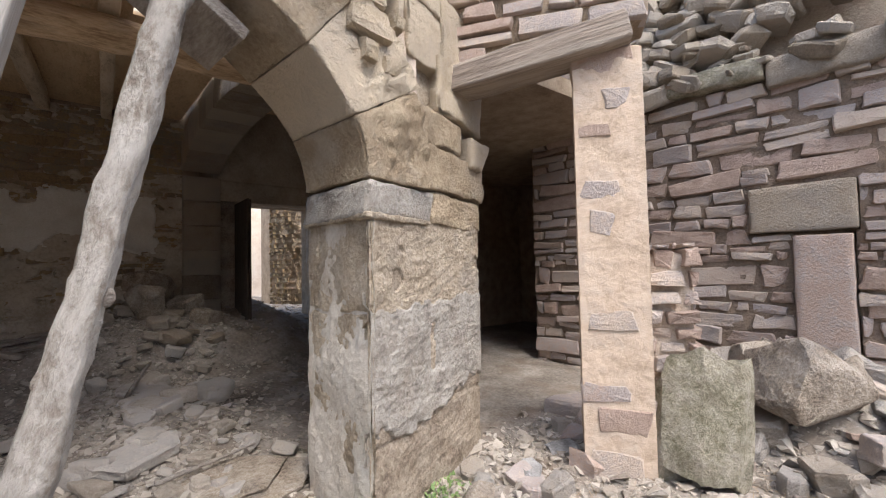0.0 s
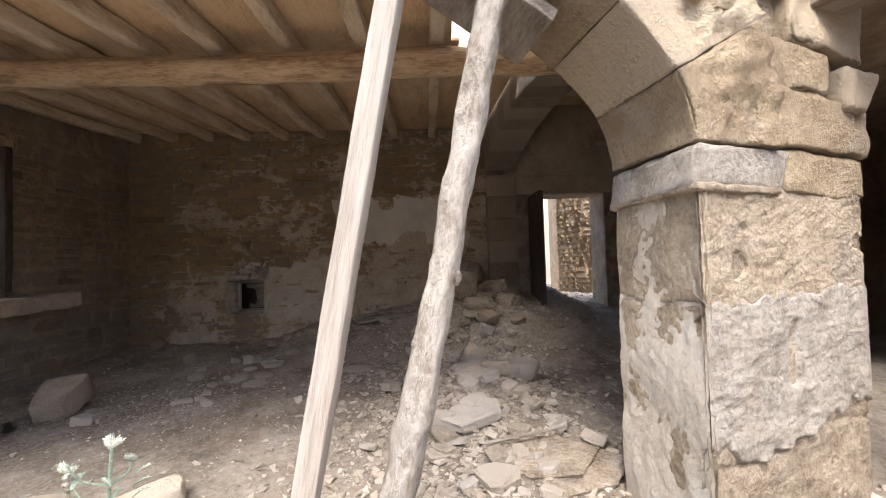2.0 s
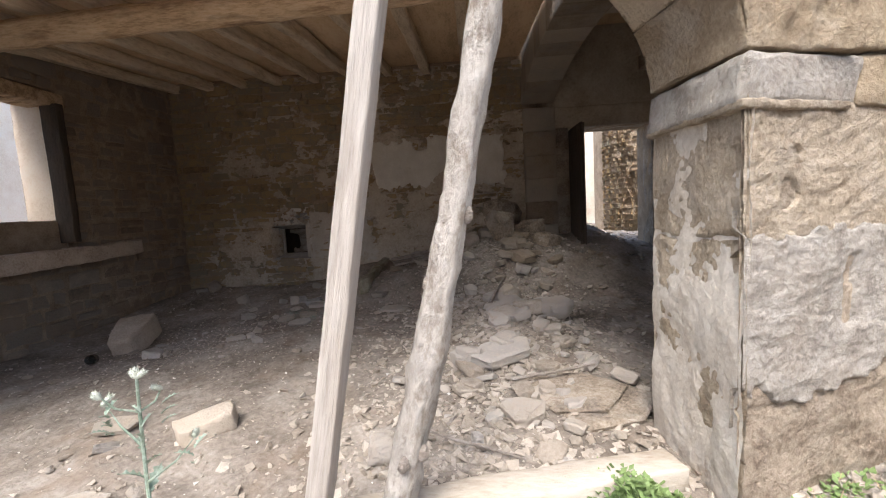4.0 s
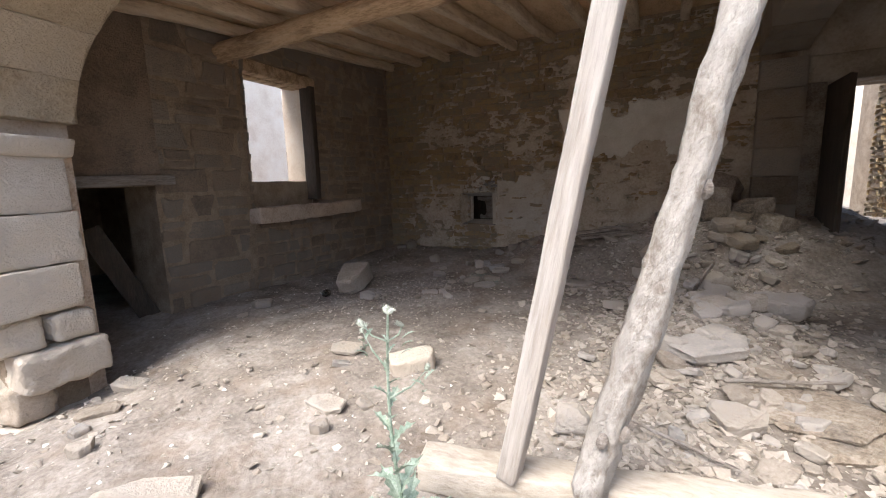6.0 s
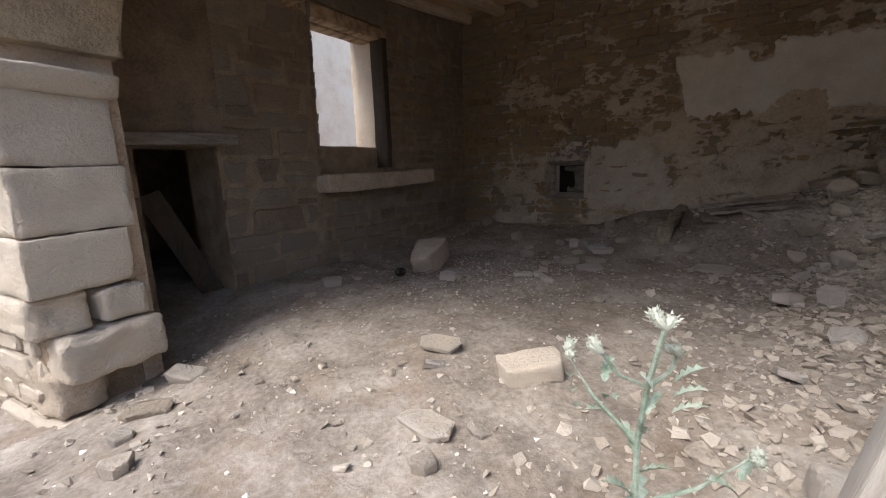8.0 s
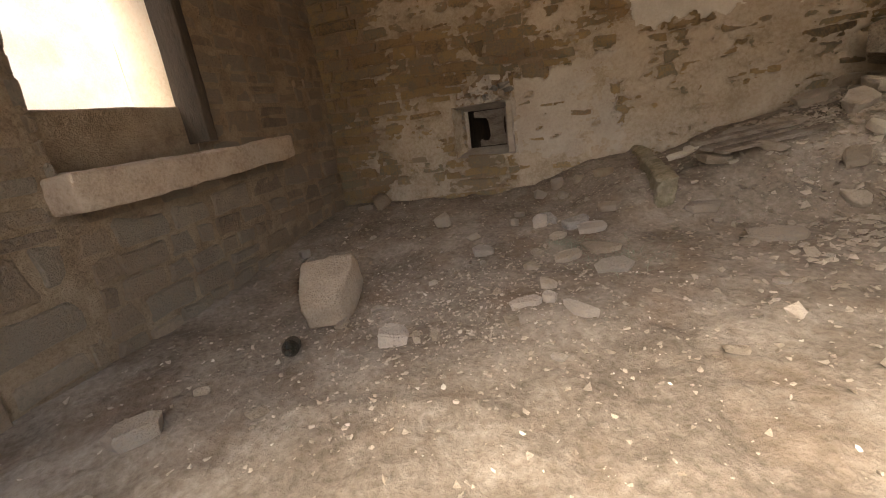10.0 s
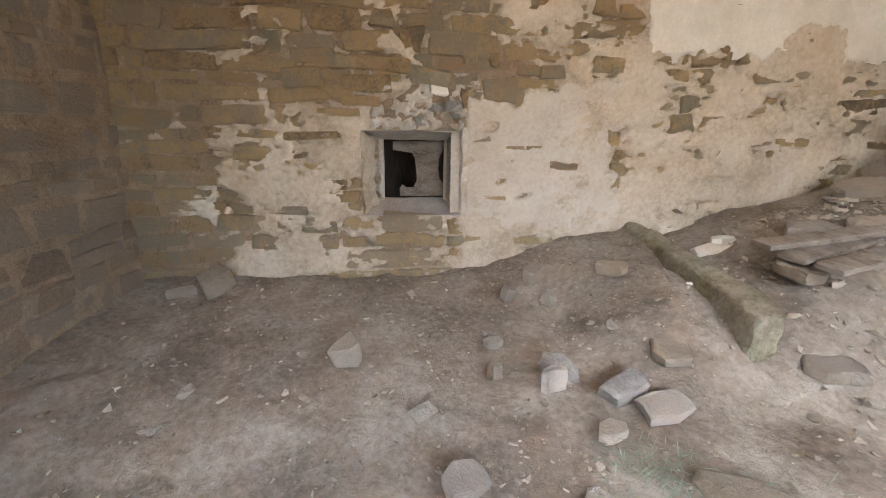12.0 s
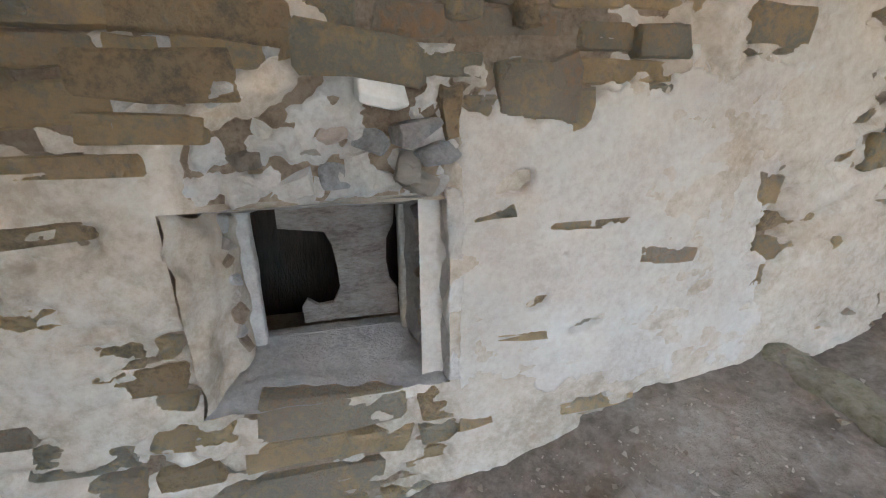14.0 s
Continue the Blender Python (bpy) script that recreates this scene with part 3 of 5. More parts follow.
part("plaster", sheet(LEFT, 0.0, LEFT_W - 0.02, -0.1, 3.4, 0.035, lambda x, z: -0.018 + 0.012 * step(x, 3.9, 4.3) + 0.03 * ragged(x + 20, z), lambda x, z: any(a < x < b and c < z < d for a, b, c, d in left_holes)), MORTAR, wall_left, "dark crumbling mortar and plaster")
part("plaster", sheet(LEFT, 0.3, 1.68, 1.45, 3.2, 0.03, lambda x, z: 0.03 + 0.012 * ragged(x + 30, z)), LEFTP, wall_left, "brown plaster patch over the low door")

# front wall: an arch between two piers; the face runs aslant
PL, PR = Vector((1.05, -5.98, 0)), Vector((5.91, -5.27, 0))
IMP = 1.66
RISE = 1.13
arch_u = (PR - PL).normalized()
arch_n = Vector((-arch_u.y, arch_u.x, 0))
SPAN = (PR - PL).length
ARCH_T = 0.62


def front_point(s, d, z):
    return PL + arch_u * s + arch_n * d + Vector((0, 0, z))


def arch_point(t, r):
    """Along the arch, t from 0 (at the plain pier) to 1; r metres out from the intrados."""
    a = math.pi * (1 - t)
    c, s = math.cos(a), math.sin(a)
    nx, nz = c / (SPAN / 2), s / RISE
    k = math.hypot(nx, nz)
    return SPAN / 2 + SPAN / 2 * c + nx / k * r, IMP + 0.14 + RISE * s + nz / k * r


front_arch = tagged(empty("stone_arch"), "worn sandstone arch of large voussoirs over the entrance", "arch", kind="structure")
COUNT = 12
for i in range(COUNT):
    t0, t1 = (i + 0.004) / COUNT, (i + 0.996) / COUNT
    thick = 0.5 + 0.08 * rng.random()

    def vous(u, v, w, t0=t0, t1=t1, thick=thick):
        s, z = arch_point(t0 + (t1 - t0) * u, w * thick)
        # the outer face is broken and pitted towards its back, the soffit stays dressed
        p = Vector((s * 3.0 + 7 * t0, z * 3.0, 1.0))
        worn = max(0.0, 1 - v * 3) * step(w, 0.12, 0.4) * (0.05 * fbm(p, 4) + 0.022 * fbm(p * 5, 3) + 0.03)
        return front_point(s, v * ARCH_T + worn, z)

    part("voussoir", block(vous, (0.5, ARCH_T, thick), 0.005, 0.022, 0.004, 8, i, 26, 0.05), GOLD_V, front_arch)

# masonry above the arch, front and back
wall_front = empty("wall_front")
tagged(wall_front, "pale rubble stone front wall above the arch", "wall", kind="structure")
bm = bmesh.new()
ring = []
for i in range(41):
    s, z = arch_point(i / 40, 0.48)
    ring.append((min(max(s, -0.45), SPAN + 0.55), z))
for side in (0.14, ARCH_T - 0.06):
    lo = [bm.verts.new(front_point(s, side, z)) for s, z in ring]
    hi = [bm.verts.new(front_point(s, side, 5.2)) for s, z in ring]
    for i in range(40):
        bm.faces.new((lo[i], lo[i + 1], hi[i + 1], hi[i]))
part("core", bm, MORTAR_L, wall_front)


def above_arch(x, z):
    t = min(1, max(0, x / SPAN))
    a = math.acos(max(-1, min(1, 2 * t - 1)))
    return z > IMP + 0.14 + RISE * math.sin(a) + 0.56 or x < -0.02 or x > SPAN + 0.35


FRONT = Matrix((arch_u, -arch_n, (0, 0, 1))).transposed().to_4x4()
FRONT.translation = PL
FL = FRONT @ Matrix.Translation((-5.0, 0, 0))
masonry(wall_front, FRONT, SPAN + 0.3, 1.9, 4.6, GOLD_V, GOLD_V, (0.12, 0.26), (1.2, 2.6), (-0.05, 0.03), keep=above_arch, seed=21, limit=200, tilt=4, depth=0.36, rock_=3)
wall_yard = wall_with_holes("wall_yard", FL @ Matrix.Translation((0, -0.05, 0)), 4.9, -0.6, 5.2, 0.55, [], MORTAR_L, "pale rubble stone outer wall with flaking render")
masonry(wall_yard, FL, 4.85, -0.4, 4.4, PALE_V, PALE_V, (0.1, 0.2), (1.2, 2.6), (-0.01, 0.025), seed=22, limit=300, tilt=3, near=(4.9, 0.6))
part("plaster", sheet(FL, 0, 4.85, 0.4, 4.4, 0.04, lambda x, z: -0.015 + 0.02 * step(z, 0.7, 1.2) + 0.022 * ragged(x + 40, z)), PLASTER, wall_yard, "pale flaking render")

# left pier
pier_left = tagged(empty("pier_left"), "worn sandstone pier of squared blocks with an impost", "pier", kind="structure")
for i, (s0, s1, d0, d1, z0, z1, o) in enumerate(((-0.75, 0.06, -0.05, 0.50, -0.5, -0.24, 0.05), (-0.75, -0.02, -0.01, 0.24, -0.24, 0.05, 0.05), (-0.75, 0.10, 0.02, 0.56, -0.02, 0.26, 0.05), (-0.75, 0.01, -0.07, 0.22, 0.26, 0.50, 0.05), (-0.70, 0.05, 0.25, 0.52, 0.27, 0.48, 0.05), (-0.75, 0.05, -0.05, 0.46, 0.50, 0.82, 0.02), (-0.75, 0.02, -0.03, 0.52, 0.82, 1.18, 0.02), (-0.75, 0.0, -0.03, 0.50, 1.18, 1.57, 0.02))):

    def pb(u, v, w):
        return front_point(s0 + (s1 - s0) * u, d0 + v * (d1 - d0), z0 + 0.004 + w * (z1 - z0 - 0.008))

    part("stone_block", block(pb, (s1 - s0, d1 - d0, z1 - z0), 0.03 if i < 5 else 0.008, 0.03, 0.02 if i < 5 else 0.009, 7, 50 + i, 26, o * 1.4), PALE_V, pier_left)
part("core", block(lambda u, v, w: front_point(-0.75 + 0.66 * u, 0.02 + v * 0.46, -0.5 + 2.0 * w), (0.66, 0.46, 2.0), 0.02, 0.06, 0.01, 6, 49, 30), MORTAR, pier_left, "earth mortar core")
part("impost", block(lambda u, v, w: front_point(-0.80 + 0.85 * u + 0.05 * (w - 0.5), -0.08 + v * 0.63, IMP - 0.10 + w * 0.13), (0.85, 0.63, 0.13), 0.02, 0.06, 0.006, 6, 60, 14), PALE_V, pier_left)

# right pier: the jamb runs back, the front runs on aslant
pier_right = tagged(empty("pier_right"), "weathered grey sandstone pier with chiselled faces and a moulded impost", "pier", kind="structure")
pr_front = (Vector((7.15, -4.75, 0)) - PR).normalized()
pr_back = Vector((-0.05, 0.66, 0))


def pier_point(u, v, z, grow=0.0):
    return PR + pr_front * (u * 1.32 + grow * (u * 2 - 1)) + pr_back * (v * (1 + 2 * grow) - grow) + Vector((0, 0, z))


zz = -0.3
for i, h in enumerate((0.42, 0.40, 0.36, 0.42, 0.30)):
    cut = (-0.012, -0.03, -0.006, -0.022, -0.035)[i]

    def pb(u, v, w, zz=zz, h=h, cut=cut):
        return pier_point(u, v, zz + 0.002 + w * (h - 0.004), cut)

    part("stone_block", block(pb, (1.32, 0.8, h), 0.008, 0.05, 0.006, 5, 70 + i, 30, 0.02), BROWNF, pier_right)
    zz += h
pf_m, pf_w = plane(PR.xy, (PR + pr_front * 1.32).xy)


def pier_rough(x, z):
    edge = max(0.25, min(1.0, 0.4 + x / 0.05, (1.32 - x) / 0.05))
    return edge * (0.012 * fbm(Vector((x * 2.5, z * 8, 2.0)), 4) + 0.007 * fbm(Vector((x * 12, z * 30, 4.0)), 4))


def pier_low(x, z):
    joint = math.exp(-((z + 0.03 * math.sin(x * 5) - 0.44) / 0.012) ** 2)
    return -0.004 - 0.016 * joint + pier_rough(x, z)


def pier_crust(x, z):
    """A grey crust that flakes off along a ragged lower and upper edge."""
    p = Vector((x * 2.4, z * 2.4, 31.0))
    edge = min(z - 0.50 - 0.10 * fbm(p * 1.7, 4) + 0.06 * math.sin(x * 4), 1.12 - z + 0.06 * fbm(p * 2.1, 4))
    edge = min(edge, 0.09 * (0.55 + fbm(p * 1.3 + Vector((5, 0, 0)), 4)) + 0.02)
    hollow = 0.03 * math.exp(-((x - 0.62) / 0.035) ** 2) * step(z, 0.68, 0.72) * (1 - step(z, 0.98, 1.02))
    return (0.016 if edge > 0 else 0.016 + max(-0.05, edge * 1.6)) - hollow + pier_rough(x, z) * 0.8


def pier_tooled(x, z):
    """The dressed course under the impost with slanting chisel grooves."""
    p = Vector((x * 2.6, z * 2.6, 17.0))
    edge = min(z - 1.10 - 0.02 * fbm(p * 2, 3), 0.10 + 0.3 * (0.3 + fbm(p, 3)))
    groove = 0.005 * abs(math.sin((z * 1.0 - x * 0.42) * 36 + 1.5 * fbm(p * 1.3, 2))) ** 0.6
    return (0.012 if edge > 0 else 0.012 + max(-0.05, edge * 1.2)) + groove - 0.006 + pier_rough(x, z) * 0.7


part("worn_face", sheet(pf_m, -0.020, 1.32, -0.25, 1.6, 0.014, pier_low), BROWNF, pier_right, "brown weathered stone face")
part("stone_crust", sheet(pf_m, -0.022, 1.32, 0.36, 1.22, 0.0095, pier_crust), FLAKE, pier_right, "grey flaking crust on the stone")
part("tooled_face", sheet(pf_m, -0.022, 1.32, 1.04, 1.62, 0.0085, pier_tooled), GOLD, pier_right, "golden stone with slanting chisel marks")
pj_m, pj_w = plane((PR + pr_back).xy, PR.xy)


def jamb_face(x, z):
    joint = sum(math.exp(-((z + 0.015 * math.sin(x * 9 + q * 5) - q) / 0.007) ** 2) for q in (0.24, 0.66, 1.10))
    return 0.004 - 0.016 * joint + 0.010 * fbm(Vector((x * 5, z * 4, 5.0)), 4) + 0.005 * fbm(Vector((x * 24, z * 24, 5.0)), 3)


part("jamb_face", sheet(pj_m, 0.0, pj_w + 0.020, -0.2, 1.64, 0.012, jamb_face), GOLD, pier_right, "pale dressed jamb stones")
part("lime_smear", sheet(pj_m, 0.0, pj_w + 0.018, -0.2, 1.62, 0.010, lambda x, z: 0.011 + 0.004 * step(x, 0.2, 0.5) - 0.016 * step(z, 0.8, 1.2) + 0.030 * fbm(Vector((x * 2.2, z * 1.5, 5.0)), 3) + 0.004 * fbm(Vector((x * 20, z * 20, 5.0)), 2)), WARMLIME, pier_right, "pale lime smears on the jamb")
part("impost", block(lambda u, v, w: pier_point(u * 0.47 - 0.02 * (1 - w), v - 0.03 * w, IMP - 0.06 + w * (0.185 + 0.01 * u), 0.022), (0.4, 0.8, 0.18), 0.012, 0.03, 0.010, 8, 80, 24, 0.05), FLAKE, pier_right, "pale moulded impost stone")
part("impost_fillet", block(lambda u, v, w: pier_point(u * 0.42, v, IMP - 0.075 + w * 0.035, 0.045), (0.5, 0.8, 0.035), 0.008, 0.03, 0.010, 9, 81, 24, 0.03), GOLD, pier_right, "thin worn fillet")
for i, (u0, u1, z0, z1, o) in enumerate(((0.45, 1.0, 1.6, 1.82, 0.03), (0.3, 1.02, 1.82, 2.12, 0.05), (0.35, 0.8, 2.12, 2.35, 0.02), (0.55, 1.05, 2.35, 2.75, 0.04), (0.3, 0.75, 2.62, 3.0, 0.0), (0.6, 1.0, 2.75, 3.2, 0.02), (0.1, 0.6, 3.0, 3.4, 0.02))):
    part("stone_block", block(lambda u, v, w: pier_point(u0 + (u1 - u0) * u, v * 0.7, z0 + 0.006 + w * (z1 - z0 - 0.012), o), (0.6, 0.7, z1 - z0), 0.012, 0.028, 0.018, 5, 90 + i, 26, 0.08), GOLD_V, pier_right)
part("core", block(lambda u, v, w: pier_point(0.12 + 0.86 * u, 0.12 + 0.6 * v, 1.58 + 1.8 * w), (1.1, 0.5, 1.8), 0.02, 0.05, 0.03, 6, 88, 30), GOLD, pier_right, "rough stone and mortar core")
part("corbel", block(lambda u, v, w: pier_point(0.86 + 0.28 * u * (0.55 + 0.45 * w), -0.12 + v * 0.4, 2.05 + 0.24 * w), (0.35, 0.35, 0.24), 0.03, 0.05, 0.012, 6, 99, 8, 0.05), GOLD_V, pier_right)

# cross arch behind the right pier, from the back wall to the pier
cross_arch = tagged(empty("cross_arch"), "smooth stone arch carrying the inner wall beside the doorway", "arch", kind="structure")
ARC0, ARC1 = math.acos(1.88 / 2.9), radians(160)


def cross_point(a, r):
    return -1.9 + (2.9 + r) * math.cos(a), 2.0 + (1.05 + r) * math.sin(a)


for i in range(14):
    a0, a1 = ARC0 + (ARC1 - ARC0) * (i + 0.01) / 14, ARC0 + (ARC1 - ARC0) * (i + 0.99) / 14

    def ca(u, v, w, a0=a0, a1=a1):
        y, z = cross_point(a0 + (a1 - a0) * u, w * 0.42)
        return (5.76 + 0.5 * v, min(y, 0.0), z)

    part("voussoir", block(ca, (0.3, 0.5, 0.42), 0.008, 0.08, 0.004, 6, 120 + i, 6), SAND_V, cross_arch)
bm = bmesh.new()
for x in (5.79, 6.24):
    lo = [bm.verts.new((x, *cross_point(ARC0 + (ARC1 - ARC0) * i / 24, 0.36))) for i in range(25)]
    hi = [bm.verts.new((x, v.co.y, 4.6)) for v in lo]
    for i in range(24):
        bm.faces.new((lo[i], lo[i + 1], hi[i + 1], hi[i]))
part("spandrel", bm, MORTAR, cross_arch)
for i in range(7):
    part("stone_block", block(*cuboid(5.77, 6.25, -0.16, 0.02, 0.2 + 0.36 * i, 0.555 + 0.36 * i), 0.01, 0.08, 0.004, 6, 140 + i, 6), SAND_V, cross_arch)

# inner side wall and end wall that close the room beyond the cross arch
wall_right = wall_with_holes("wall_right", plane((8.25, 0.0), (8.25, -2.85))[0], 2.85, -0.5, TOP, 0.3, [], MORTAR, "dim plastered stone wall")
m_, w_ = plane((8.25, -2.85), (6.0, -4.5))
wall_inner = wall_with_holes("wall_inner", m_, w_, -0.5, TOP, 0.3, [], MORTAR, "dim stone wall behind the pier")

# ---- ceiling ----
main_beam = tagged(part("main_beam", timber((-0.25, -3.42, 2.92), (6.0, -3.68, 2.92), 0.23, 0.23, 3, 0.03, 0.014, round_=True), WOOD), "long weathered wooden beam carrying the joists", "beam")
JX = [0.13, 0.72, 1.30, 1.89, 2.50, 3.10, 3.70, 4.30, 4.90]
for i, x in enumerate(JX):
    ob = part("joist", timber((x, 0.15, 3.47), (x, -5.5, 2.99), 0.11 + 0.02 * (i % 2), 0.13, 20 + i, 0.035, 0.008), JOIST)
    tagged(ob, "rough pale wooden joist under the ceiling boards", "joist", "ceiling joists")
bm = bmesh.new()
for i in range(31):
    y0, y1 = -5.6 + 0.19 * i, -5.6 + 0.19 * i + 0.185
    xe = 5.75 if y0 > -2.9 or y0 < -4.7 else 5.0 + 0.12 * rng.random()
    z = 3.065 + 0.0885 * (y0 + 5.6)
    box(bm, -0.1, xe, y0, y1, z, z + 0.025)
# unseen slab added beyond the cross arch to shut out sky light
box(bm, 5.76, 8.6, -4.6, 0.0, 3.9, 4.0)
tagged(part("ceiling", bm, BOARD), "dusty brown ceiling boards over the joists, with an added light-blocking slab beyond", "ceiling", kind="structure")
# added wall, never in view: holds low sky light off the back wall
wall_with_holes("wall_opposite", plane((18, -14.5), (-10, -14.5))[0], 28, -0.5, 4.6, 0.5, [], MORTAR_L, "plain unseen wall added behind the camera to block low sky light")
wall_with_holes("wall_upper", plane((3.6, -1.2), (9, -1.2))[0], 5.4, 3.7, 5.2, 0.3, [], OCHRE, "pale brick wall of the ruined upper storey")

# ---- window in the left wall ----
window_1 = tagged(empty("window_1"), "open window hole with a wooden lintel and post", "window", kind="structure")
part("parapet", block(*cuboid(-0.45, -0.14, -3.15, -1.98, 1.0, 1.40), 0.02, 0.1, 0.006), MORTAR, window_1, "dark rendered parapet under the opening")
part("lintel", timber((-0.08, -3.35, 2.86), (-0.08, -1.9, 2.84), 0.16, 0.16, 31, 0.01), WOOD, window_1)
part("lintel", timber((-0.3, -3.3, 2.84), (-0.3, -1.9, 2.84), 0.2, 0.14, 32, 0.01), WOOD, window_1)
part("post", timber((-0.05, -2.03, 1.12), (-0.05, -2.03, 2.78), 0.09, 0.22, 33, 0.008, up=(1, 0, 0)), DARKWOOD_VOID, window_1)
part("sill", timber((0.0, -3.25, 0.95), (0.0, -1.15, 0.97), 0.34, 0.2, 34, 0.02, 0.02), MORTAR_L, window_1, "thick worn ledge of cracked render")
part("reveal", block(*cuboid(-0.62, -0.12, -3.30, -3.12, 1.05, 2.9), 0.02, 0.1, 0.008), OCHRE, window_1)
part("reveal", block(*cuboid(-0.62, -0.14, -2.0, -1.85, 1.05, 2.9), 0.02, 0.1, 0.008), OCHRE, window_1)
m_, w_ = plane((-4.4, -7), (-4.4, 3))
outer = wall_with_holes("wall_outer_yard", m_, w_, -0.5, 4.8, 0.4, [(3.2, 3.6, 1.9, 2.9)], OCHRE, "pale rendered wall across the side yard")

# ---- low door in the left wall ----
door_1 = tagged(empty("door_1"), "low dark doorway with a wooden lintel", "door", kind="structure")
part("lintel", timber((-0.02, -5.2, 1.40), (0.0, -4.22, 1.42), 0.24, 0.1, 41, 0.01), GREYWOOD, door_1)
part("plank", timber((-0.25, -4.42, -0.15), (-0.4, -4.85, 0.95), 0.04, 0.2, 42, 0.01), DARKWOOD_VOID, door_1, "old plank leaning inside")
bm = bmesh.new()
box(bm, -3.3, -0.63, -5.9, -3.4, -0.6, -0.5)
box(bm, -3.3, -3.2, -5.9, -3.4, -0.5, 2.0)
box(bm, -3.2, -0.63, -5.9, -5.8, -0.5, 2.0)
box(bm, -3.2, -0.63, -3.5, -3.4, -0.5, 2.0)
box(bm, -3.3, -0.63, -5.9, -3.4, 2.0, 2.1)
tagged(part("store_room", bm, MORTAR), "dark little store behind the low doorway", "room", kind="structure")

# ---- inner doorway ----
door_2 = tagged(empty("door_2"), "inner doorway with an open dark wooden door leaf", "door", kind="structure")
leaf = part("door_leaf", block(*cuboid(6.47, 6.50, -0.75, 0.2, 0.55, 2.36), 0.006, 0.2, 0.003), DARKWOOD_VOID, door_2)
for i in range(4):
    part("plank", block(*cuboid(6.50, 6.53, -0.74 + 0.235 * i, -0.515 + 0.235 * i, 0.55, 2.35), 0.005, 0.2, 0.003, 5, i), DARKWOOD_VOID, leaf)

# ---- props, sill beam ----
def prop(foot, head, w, h, seed, bow, amp, taper, trunk, label):
    foot, head = Vector(foot), Vector(head)
    length = (head - foot).length
    root = empty("prop", Matrix.Translation(foot) @ (head - foot).to_track_quat("Z", "Y").to_matrix().to_4x4())
    tagged(root, label, "prop")
    part("shaft", timber((0, 0, 0), (0, 0, length), w, h, seed, bow, amp, taper, up=(0, 1, 0), round_=trunk), TRUNK if trunk else POLE, root)
    r = random.Random(seed)
    if not trunk:
        for k in range(5):
            z, sd = length * r.uniform(0.15, 0.9), r.choice((-1, 1))
            bm = bmesh.new()
            box(bm, -0.0025, 0.0025, -0.002, 0.002, 0, r.uniform(0.12, 0.4), pose(r.uniform(-0.03, 0.03), sd * h * 0.5, z))
            part("drying_crack", bm, DARKWOOD_VOID, root, "thin dark crack along the grain")
    for k in range(9 if trunk else 0):
        a, z = r.uniform(0, 6.28), length * r.uniform(0.1, 0.9)
        wob = noise.noise_vector(Vector((seed * 1.7, 0, 0)) + Vector((z * 0.9, 0, seed))) * bow
        bm = bmesh.new()
        bmesh.ops.create_uvsphere(bm, u_segments=10, v_segments=6, radius=1, matrix=pose(wob.x + math.cos(a) * w * 0.36, wob.y + math.sin(a) * w * 0.36, z) @ Matrix.Diagonal((0.022, 0.022, 0.032, 1)))
        for v in bm.verts:
            v.co += noise.noise_vector(v.co * 30) * 0.006
        part("knot", bm, GREYWOOD, root, "dark branch knot")


prop((4.24, -5.45, 0.10), (4.75, -5.48, 2.68), 0.10, 0.085, 51, 0.012, 0.004, 0.0, False, "pale square-sawn timber prop leaning under the arch")
prop((4.555, -5.43, 0.09), (5.13, -5.22, 2.52), 0.135, 0.135, 52, 0.07, 0.022, 0.12, True, "crooked peeled tree trunk propping the arch")
tagged(part("ground_beam", timber((3.84, -5.48, 0.04), (5.78, -5.03, 0.04), 0.18, 0.13, 53, 0.015, 0.010), PLANK), "pale wooden beam lying on the ground across the entrance", "beam")
tagged(part("formwork_board", timber((4.80, -5.1, 2.68), (5.32, -5.02, 2.36), 0.42, 0.06, 54, 0.005), GREYWOOD), "dark curved board wedged under the arch", "board")

# ---- plaster-faced pillar, lintel and side wall ----
PA, PB = (7.34, -5.53), (7.57, -5.865)
pm, pw = plane(PA, PB)
pillar = tagged(empty("pillar"), "plastered rubble pillar with stones showing through", "pillar", kind="structure")


def pillar_fn(u, v, w):
    return pm @ Vector((-0.01 + (pw + 0.02) * u, -0.022 - 0.48 * v, -0.2 + 2.97 * w))


part("core", block(pillar_fn, (pw, 0.5, 2.97), 0.02, 0.04, 0.012, 5, 61, 60), PEACH, pillar, "peach-coloured lime render")
for i, (x, z, a, b) in enumerate(((0.50, 2.66, 0.39, 0.17), (0.66, 2.42, 0.19, 0.14), (0.27, 2.22, 0.21, 0.10), (0.36, 1.82, 0.26, 0.13), (0.30, 1.60, 0.22, 0.16), (0.45, 0.96, 0.32, 0.13), (0.36, 0.50, 0.30, 0.13), (0.58, 0.33, 0.32, 0.18), (0.40, 0.02, 0.32, 0.22))):
    part("stone", dressed(2 if a > 1.4 * b else 1, i % 9, MAUVE_V), None, pillar, m=pm @ pose(x * pw, -0.071 + 0.002 * (i % 3), z, 0, (i % 5) * 2 - 4, 0) @ Matrix.Diagonal((a * 1.12, 0.16, b * 1.15, 1)))


def pillar_skin(x, z):
    k = 0.006 - 0.003 * (1 - step(z, 0.5, 1.0))
    return max(-0.03, k + 0.006 * fbm(Vector((x * 5, z * 6, 21.0)), 3) + 0.002 * fbm(Vector((x * 15, z * 15, 2.0)), 3))


